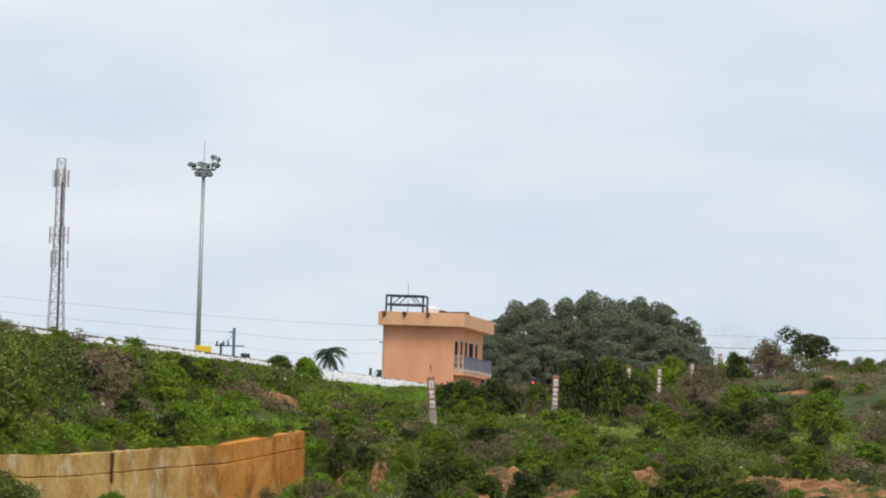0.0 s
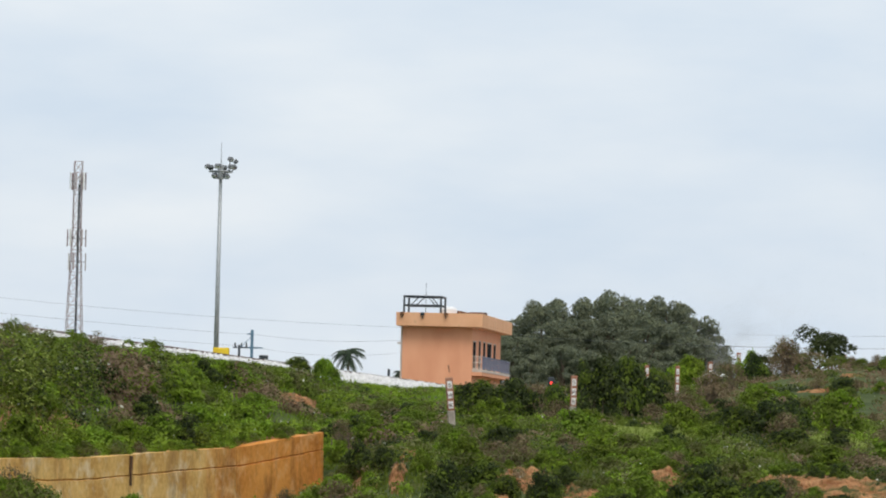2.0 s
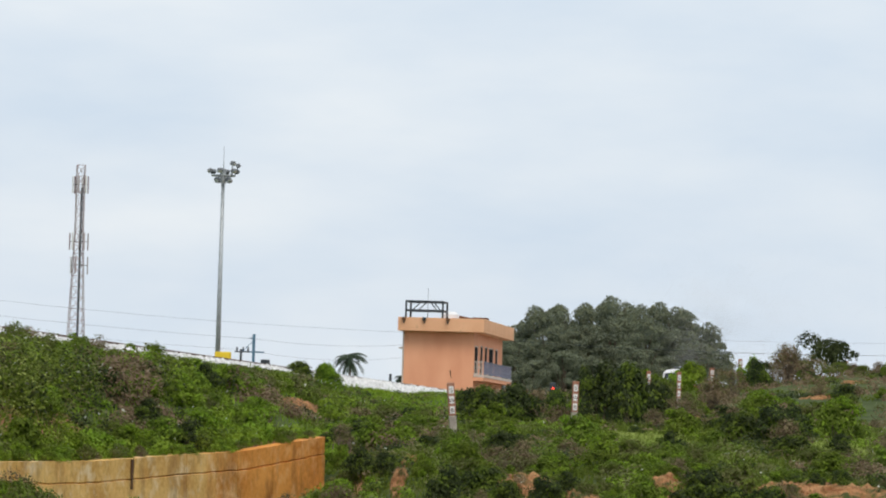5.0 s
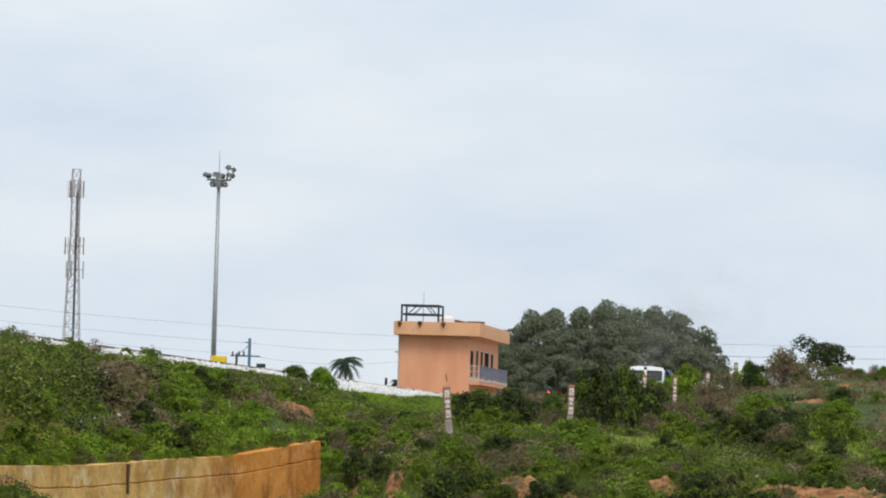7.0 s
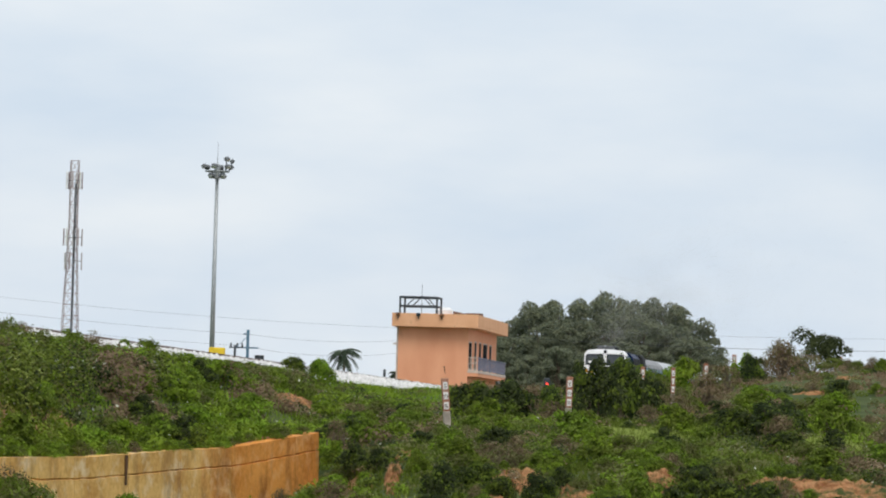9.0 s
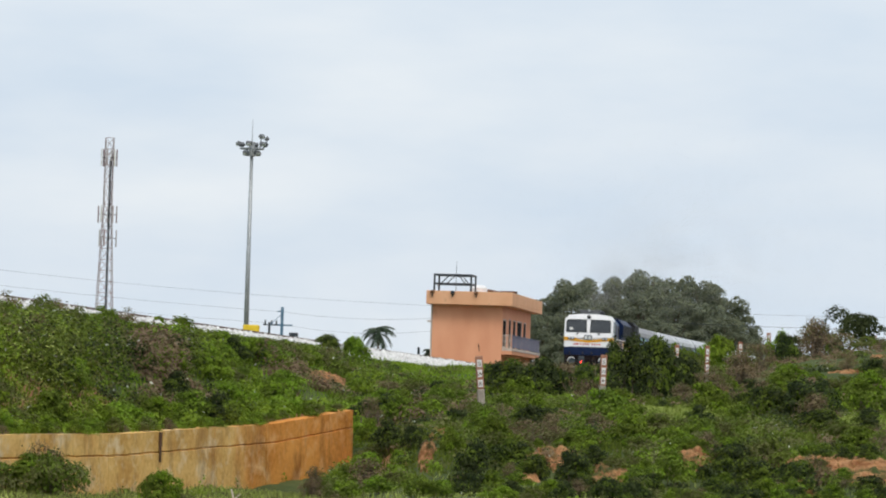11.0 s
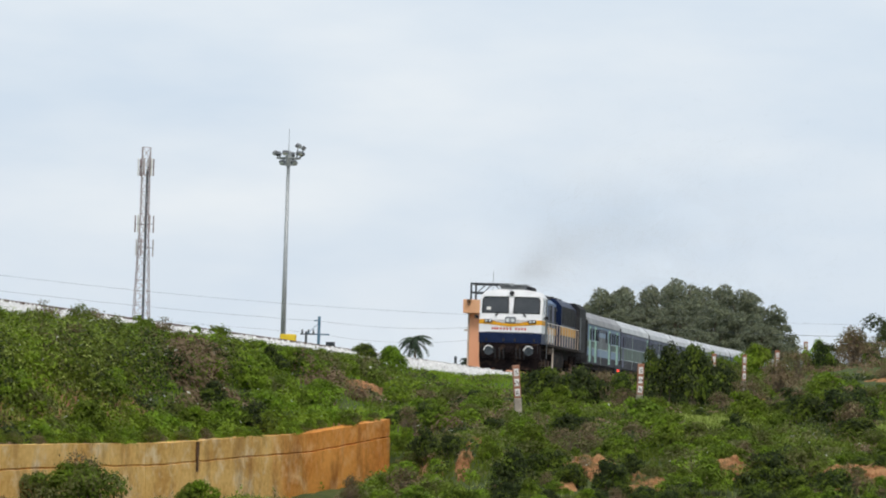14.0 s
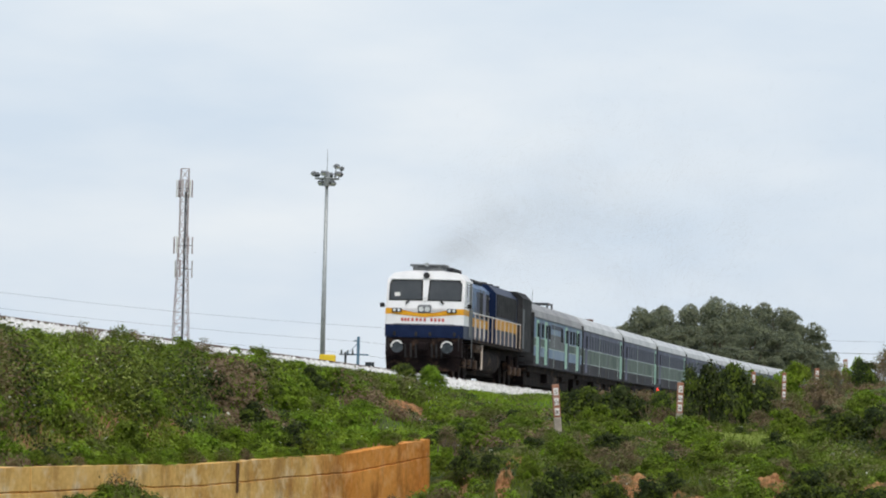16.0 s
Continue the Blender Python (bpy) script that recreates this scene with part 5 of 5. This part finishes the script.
HIGH_BUSHES = (("dry", 7.3, 135.0, 0.8, 0.8), ("dry", 8.3, 140.0, 0.9, 0.8), ("bright", 10.04, 205.0, 1.39, 1.46), ("bright", 9.42, 205.0, 1.05, 1.6), ("olive", 7.53, 158.0, 0.96, 1.4), ("dry", 8.61, 161.0, 1.37, 0.95), ("dry", 10.41, 182.5, 1.24, 1.19), ("bright", 13.11, 214.0, 0.84, 2.3),
               ("dark", 11.94, 190.0, 0.90, 1.45), ("dark", 6.77, 113.2, 0.95, 0.95), ("dark", 7.5, 112.6, 1.0, 0.95), ("dark", 8.40, 117.2, 0.9, 1.0), ("mid", 9.86, 155.2, 1.18, 0.85), ("mid", 9.84, 122.0, 1.04, 1.1),
               ("olive", 11.76, 153.5, 1.17, 0.8), ("dark", 13.54, 165.0, 0.98, 0.9), ("dry", 14.51, 208.0, 1.77, 1.0), ("dry", 13.76, 210.0, 1.24, 1.15), ("dry", 16.17, 215.0, 1.65, 0.7), ("olive", 17.88, 220.0, 1.68, 0.6),
               ("dry", 15.4, 218.0, 1.59, 0.95), ("dry", 9.3, 172.0, 1.10, 0.95))
CUT_BUSHES = (("dark", 5.1, 97.5, 0.8, 1.0), ("olive", 5.90, 99.2, 0.9, 1.05), ("dark", 6.30, 95.0, 0.72, 1.1), ("dark", 5.41, 94.5, 0.84, 1.0), ("dry", 6.86, 97.2, 0.60, 1.1), ("mid", 3.15, 102.5, 0.85, 0.87),
              ("bright", 3.94, 102.0, 0.85, 0.88), ("mid", 4.73, 103.8, 0.78, 0.97), ("bright", 5.81, 116.8, 0.59, 0.80), ("mid", 8.36, 105.2, 0.88, 0.72), ("bright", 8.91, 105.8, 0.71, 0.99), ("dark", 7.88, 96.0, 0.60, 0.7),
              ("mid", 3.80, 96.2, 0.72, 1.1), ("mid", 3.09, 95.2, 0.72, 0.9), ("dark", 1.69, 94.8, 0.71, 1.1), ("dark", 1.0, 96.6, 0.54, 1.1), ("mid", 2.02, 101.8, 0.77, 0.80), ("olive", 1.15, 102.5, 0.77, 0.71))
FOOT_BUSHES = (("dark", -0.27, 94.8, 0.61, 1.6), ("mid", 0.16, 100.5, 0.72, 1.06), ("dark", 0.46, 97.8, 0.63, 1.2), ("mid", -0.10, 105.2, 0.68, 0.99), ("dark", -1.75, 102.5, 0.48, 1.2), ("bright", -2.0, 98.8, 0.76, 0.87),
               ("bright", -2.76, 105.0, 0.76, 1.06), ("mid", -0.82, 99.6, 0.44, 1.4), ("dry", -2.94, 128.0, 0.80, 1.1), ("dry", -2.99, 115.5, 0.52, 1.5), ("dry", -0.52, 114.0, 0.63, 0.87), ("olive", -1.39, 115.0, 0.74, 0.87),
               ("olive", 0.77, 111.8, 0.80, 0.71), ("bright", 1.68, 113.8, 0.72, 0.60), ("mid", 2.44, 110.0, 0.79, 0.71), ("bright", -2.95, 95.0, 0.69, 0.88), ("dark", -2.28, 105.5, 0.59, 1.14), ("mid", -2.90, 112.0, 0.45, 1.5))
# a few of the dark shrubs are added to stand for shaded hollows
BANK_BUSHES = (("dark", -7.8, 122, 0.9, 1.0), ("dark", -7.0, 116, 0.8, 1.0), ("dark", -7.95, 111, 0.7, 0.9), ("dark", -9.0, 100, 0.6, 0.9), ("dry", -10.6, 112, 0.7, 1.0), ("mid", -4.5, 150, 0.8, 1.15), ("dark", -5.3, 150, 0.7, 1.1), ("olive", -3.0, 132, 0.6, 0.9),
               ("dry", -11.6, 126, 0.6, 1.3), ("olive", -9.9, 122, 0.5, 1.3), ("mid", -9.2, 127, 0.55, 1.2), ("olive", -9.4, 104.5, 0.7, 1.2), ("mid", -9.0, 108, 0.7, 1.15), ("dry", -8.8, 110, 0.7, 1.15),
               ("olive", -8.45, 113.5, 0.75, 1.2), ("dark", -8.2, 116.7, 0.6, 1.1), ("olive", -9.8, 101, 0.8, 1.25), ("dry", -10.2, 97.5, 0.7, 1.3), ("mid", -8.0, 119, 0.8, 1.1), ("mid", -5.9, 160, 0.6, 1.25),
               ("olive", -6.6, 158, 0.5, 1.2), ("dark", -5.0, 165, 0.7, 1.2))
FIELD_BUSHES = (("olive", -7.5, 80.0, 0.96, 1.1), ("mid", -7.95, 80.8, 0.79, 1.0), ("dry", -7.7, 81.2, 0.88, 1.1), ("olive", -8.5, 80.0, 0.7, 1.0), ("mid", -5.8, 82.0, 0.67, 1.1), ("olive", -5.6, 82.5, 0.53, 1.2),
                ("dry", -3.5, 92.0, 0.46, 1.5), ("olive", -3.4, 92.4, 0.53, 1.2))
for shrubs in (POST_BUSHES, HIGH_BUSHES, CUT_BUSHES, FOOT_BUSHES, BANK_BUSHES, FIELD_BUSHES):
    for k, x, y, s, h in shrubs:
        plant(k, x, y, s, h, free=shrubs is not BANK_BUSHES)
for i in range(52):                              # scrub at the foot of the cut
    x, y = -1.6 + 11.4 * (i + rng_plants.random()) / 52, rng_plants.uniform(86.0, 94.5)
    plant(pick((("dark", 5), ("mid", 3), ("olive", 1.5), ("bright", 1.5), ("dry", 0.8))), x, y, rng_plants.uniform(0.35, 0.6), rng_plants.uniform(0.8, 1.1))
for i in range(56):                              # growth hanging over the wall's top
    y = 78 + 34 * (i + rng_plants.random()) / 56
    x = lerp_table([(b, q) for q, b in WALL_LINE], y) - rng_plants.uniform(0.12, 0.55)
    plant(pick((("bright", 4), ("mid", 3), ("olive", 2), ("dry", 1.5))), x, y, rng_plants.uniform(0.14, 0.36), rng_plants.uniform(0.7, 1.3), z=lerp_table(WALL_TOP, y), free=True)


def limb(bm, a, b, r0, r1, bend, seed):
    rng = random.Random(seed)
    a, b = Vector(a), Vector(b)
    prev, n = a, 4
    for i in range(1, n + 1):
        k = i / n
        p = a.lerp(b, k) + Vector((rng.uniform(-bend, bend), rng.uniform(-bend, bend), 0)) * math.sin(math.pi * k)
        rod(bm, prev, p, r0 + (r1 - r0) * (k - 1 / n), r0 + (r1 - r0) * k, n=7)
        prev = p


def build_tree(seed, h, w, leaf, count, size, label, category="tree", trunk_h=0.3, lumps_n=70, clump=(0.07, 0.14)):
    rng = random.Random(seed)
    e = empty("tree", pose(0, 0, 0), label, category, "trees of the grove")
    bm = bmesh.new()
    limb(bm, (0, 0, -0.3), (0, 0, h * 0.75), 0.022 * h, 0.008 * h, 0.25, seed)
    lumps = []
    for k in range(lumps_n):
        a, q = rng.random() * 6.28, (k + rng.random()) / lumps_n
        r = w * 0.42 * math.sqrt(max(0.04, 1 - (abs(q - 0.35) / 0.68) ** 2)) * rng.uniform(0.55, 1.0)
        z = h * (trunk_h + (0.93 - trunk_h) * q)
        rr = w * rng.uniform(*clump)
        lumps.append((r * math.cos(a), r * math.sin(a), z, rr, rr, rr * rng.uniform(0.7, 1.0)))
        if k % 4 == 0:
            limb(bm, (0, 0, z * 0.6), (r * 0.9 * math.cos(a), r * 0.9 * math.sin(a), z), 0.008 * h, 0.003 * h, 0.15, seed + k)
    part("trunk", bm, "bark", e)
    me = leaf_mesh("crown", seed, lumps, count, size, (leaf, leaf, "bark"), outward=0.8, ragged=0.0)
    c = new("crown", me)
    c.parent = e
    return e


GROVE = [build_tree(200 + i, 17.0, 10.0, "leaf_grove_hazed", 16000, 0.27, "tall dense dark green tree in the distant grove", trunk_h=0.1) for i in range(4)]
# x, y, height of the crown's top
spots = [(5.2, 655, 17.6), (7.6, 650, 19.4), (10.2, 645, 21.2), (12.6, 655, 22.1), (15.3, 650, 22.0), (18.2, 655, 22.0), (20.8, 645, 22.9), (23.4, 655, 22.4), (26.0, 650, 22.4), (28.8, 645, 21.4), (31.0, 655, 21.6),
         (32.6, 645, 19.8), (34.2, 650, 17.6), (35.2, 648, 14.2), (9.2, 628, 13.5), (13.6, 630, 15.0), (18.0, 626, 14.0), (22.5, 630, 16.0), (27.0, 626, 14.5), (30.6, 630, 13.5), (33.6, 628, 10.5),
         (6.8, 638, 16.4), (11.4, 637, 18.2), (14.2, 638, 18.8), (16.8, 637, 18.6), (19.6, 638, 19.6), (24.8, 637, 19.8), (29.6, 638, 18.6), (32.0, 637, 16.6)]
for i, (x, y, top) in enumerate(spots):
    src = GROVE[i % 4]
    t = src if i < 4 else copy_thing(src, Matrix.Identity(4))
    s = (top - 3.0) / 16.8
    t.matrix_basis = pose(x, y, 3.0, 0, 0, 77 * i) @ Matrix.Diagonal((0.5 + 0.45 * s, 0.5 + 0.45 * s, s, 1))

thorn = build_tree(300, 3.0, 4.6, "leaf_dark", 3000, 0.13, "spreading dark green tree behind the dry scrub", trunk_h=0.5, lumps_n=16, clump=(0.07, 0.15))
thorn.matrix_basis = pose(17.0, 222, 4.1)
thorn["group"] = ""


def build_palm(x, y, top, s):
    e = empty("palm_tree", pose(x, y, 0), "distant palm tree with drooping feathery fronds", "palm tree")
    part("trunk", rodded((0, 0, 2.0), (0.2, 0, top), 0.2, 0.13, n=9), "bark", e)
    rng = random.Random(int(x * 10))
    for k in range(42):
        a = k * 2.399
        up = rng.uniform(-0.5, 2.4)
        bm = bmesh.new()
        prev, p = None, Vector((0.2, 0, top))
        d = Vector((math.cos(a), math.sin(a), up)).normalized()
        side = Vector((-math.sin(a), math.cos(a), 0))
        for i in range(9):
            q = p + d * 0.27 * s
            for sg in (-1, 1):
                l = 0.62 * s * math.sin(0.4 + i * 0.3)
                tip = q + side * sg * l * 0.8 + Vector((0, 0, -0.45 * l)) + d * 0.3 * l
                v = [bm.verts.new(c) for c in (p, q, tip)]
                bm.faces.new(v)
            p = q
            d = (d + Vector((0, 0, -0.3 + 0.05 * rng.random()))).normalized()
        part("frond", bm, "leaf_palm", e)


build_palm(-12.6, 500, 10.3, 0.95)
build_palm(-4.75, 330, 6.15, 0.28)


# ---------------------------------------------------------------- boundary posts
def flat_text(body, size, parent, loc, mat):
    cu = bpy.data.curves.new("letter", "FONT")
    cu.body, cu.size, cu.extrude = body, size, 0.004
    cu.align_x = "CENTER"
    ob = bpy.data.objects.new("letter", cu)
    scene.collection.objects.link(ob)
    cu.materials.append(M[mat])
    ob.parent = parent
    ob.matrix_local = pose(*loc, 90, 0, 0)
    return ob


def build_post(x, y, z0, z1, w, letters=True, lean=0.0):
    e = empty("boundary_post", pose(x, y, 0, 0, lean, 4), "weathered red and white concrete railway boundary post", "post", "boundary posts")
    e.matrix_world = pose(x, y, z0, 0, lean, 4)
    h = z1 - z0
    hw = w / 2
    part("shaft", boxed(-hw, hw, -hw, hw, -0.6, h - 0.82, 0.015), "post_concrete", e)
    part("head", boxed(-hw, hw, -hw, hw, h - 0.818, h, 0.015), "post_red", e)
    for i, ch in enumerate("SWR"):
        zc = h - 0.18 - 0.25 * i
        pl = part("plate", boxed(-hw * 0.66, hw * 0.66, -hw - 0.008, -hw - 0.001, zc - 0.09, zc + 0.09), "plate_white", e, "white painted letter panel")
        if letters:
            flat_text(ch, 0.85 * w, pl, (0, -hw - 0.013, zc - 0.06), "letter_dark")


for x, y, z0, z1, w, lean in ((-0.25, 115, 1.95, 3.14, 0.175, -5), (2.92, 123, 2.0, 3.38, 0.165, 1), (9.79, 184, 3.3, 4.95, 0.18, 0), (14.5, 210, 4.3, 6.03, 0.18, 0),
                              (13.1, 220, 4.2, 6.07, 0.18, -2), (6.74, 146, 2.4, 4.1, 0.13, 0), (5.78, 146, 2.4, 4.1, 0.13, 0), (18.47, 225, 4.6, 6.22, 0.18, 0)):
    build_post(x, y, z0, z1, w, lean=lean)


def build_signal():
    e = empty("signal_lamp", pose(3.04, 160, height(3.04, 160)), "small dark signal lamp glowing red among the bushes", "signal")
    part("post", rodded((0, 0, -0.3), (0, 0, 0.72), 0.035, n=8), "steel_dark", e)
    part("head", boxed(-0.11, 0.11, -0.1, 0.1, 0.721, 1.05, 0.03), "steel_dark", e)
    part("lens", rodded((0, -0.101, 0.85), (0, -0.13, 0.85), 0.036, n=14), "signal_red", e)


build_signal()


def build_litter():
    rng = random.Random(11)
    bm = bmesh.new()
    v = bmesh.ops.create_icosphere(bm, subdivisions=1, radius=0.09)["verts"]
    for q in v:
        q.co *= rng.uniform(0.6, 1.2)
    me = link_bm("white_stone", bm, "plate_white")
    spots = [(-8.6, 86.2), (-7.9, 90.5), (-7.0, 95.0), (-6.4, 98.5), (-5.6, 103.0), (-2.2, 122.0), (-1.6, 124.0), (4.6, 112.0), (-4.9, 106.5)]
    for i, (x, y) in enumerate(spots):
        o = me if i == 0 else new("white_stone", me.data)
        o.matrix_world = pose(x, y, height(x, y) + 0.08, 0, 0, 50 * i) @ Matrix.Diagonal((rng.uniform(0.6, 1.5), 0.8, 0.6, 1))
        tagged(o, "small whitish stone lying among the weeds", "stone", "loose white stones")


build_litter()


def build_stakes():
    """Broken weathered stakes among the weeds past the wall's end, and a pale stick at the wall's foot."""
    rng = random.Random(3)
    for i in range(5):
        x, y = -3.2 + 0.11 * i, 114.2 + 0.3 * (i % 2)
        h = rng.uniform(0.45, 0.7)
        o = link_bm("wooden_stake", rodded((0, 0, -0.15), (rng.uniform(-0.05, 0.05), 0, h), 0.022, 0.016, n=6), "bark")
        o.matrix_world = pose(x, y, height(x, y))
        tagged(o, "thin weathered grey-brown wooden stake among dry weeds", "stake", "old stakes")
    bm = rodded((0, 0, 0), (-0.1, 0.0, 0.42), 0.022, 0.014, n=6)
    rod(bm, (-0.05, 0, 0.22), (0.06, 0.0, 0.34), 0.012, 0.008, n=5)
    o = link_bm("dead_branch", bm, "slab_white")
    o.matrix_world = pose(-4.45, 82.0, height(-4.45, 82.0) - 0.02)
    tagged(o, "pale dead forked branch standing in the grass", "branch")


build_stakes()


# ---------------------------------------------------------------- smoke
M["smoke"] = material("smoke", (0.26, 0.25, 0.25), (0.36, 0.35, 0.345), 0.5, 1.0, spec=0.0)


def build_smoke():
    """A drift of fine soot flecks behind the exhaust."""
    rng = np.random.default_rng(21)
    verts, faces = [], []
    while len(faces) < 260000:
        d = 140 * rng.random() ** 1.8
        r = 0.65 + 0.055 * d ** 0.95
        x, z = rng.normal() * r, 4.6 + 5.5 * (1 - math.exp(-d / 32)) + 0.01 * d + rng.normal() * r * 0.75
        y = 6.5 + d + rng.normal() * 0.5
        if noise.noise((x * 0.35, y * 0.09, z * 0.45)) + 0.25 < 0.7 * rng.random() or z < 4.4:
            continue
        a = rng.uniform(0.0025, 0.0052) * (1 + d / 80)
        p = Vector((x, y, z))
        b = len(verts)
        verts += [p + Vector(rng.normal(size=3)) * a for _ in range(3)]
        faces.append((b, b + 1, b + 2))
    me = bpy.data.meshes.new("exhaust_smoke")
    me.from_pydata(verts, [], faces)
    me.materials.append(M["smoke"])
    return tagged(new("exhaust_smoke", me), "thin grey diesel exhaust smoke trailing behind the locomotive", "smoke", kind="stuff")


SMOKE = build_smoke()
SPEED, NOSE = 23.08, 180.2


def on_line(y, length):
    """Pose of a vehicle whose front stands y metres along the line."""
    a, c = lift(y), lift(y + length)
    return TRACK @ pose(0, y, a, math.degrees(math.atan2(c - a, length)))


def motions():
    times = [0, 0.1, 0.2] + [0.5 * i for i in range(1, 32)] + [15.8, 15.9, 16.0]
    for ob, behind in TRAIN + [(SMOKE, 0.0)]:
        walk(ob, [(t, on_line((NOSE + SPEED * (16 - t)) / math.cos(TRACK_ANGLE) + behind, 20.0)) for t in times])


motions()
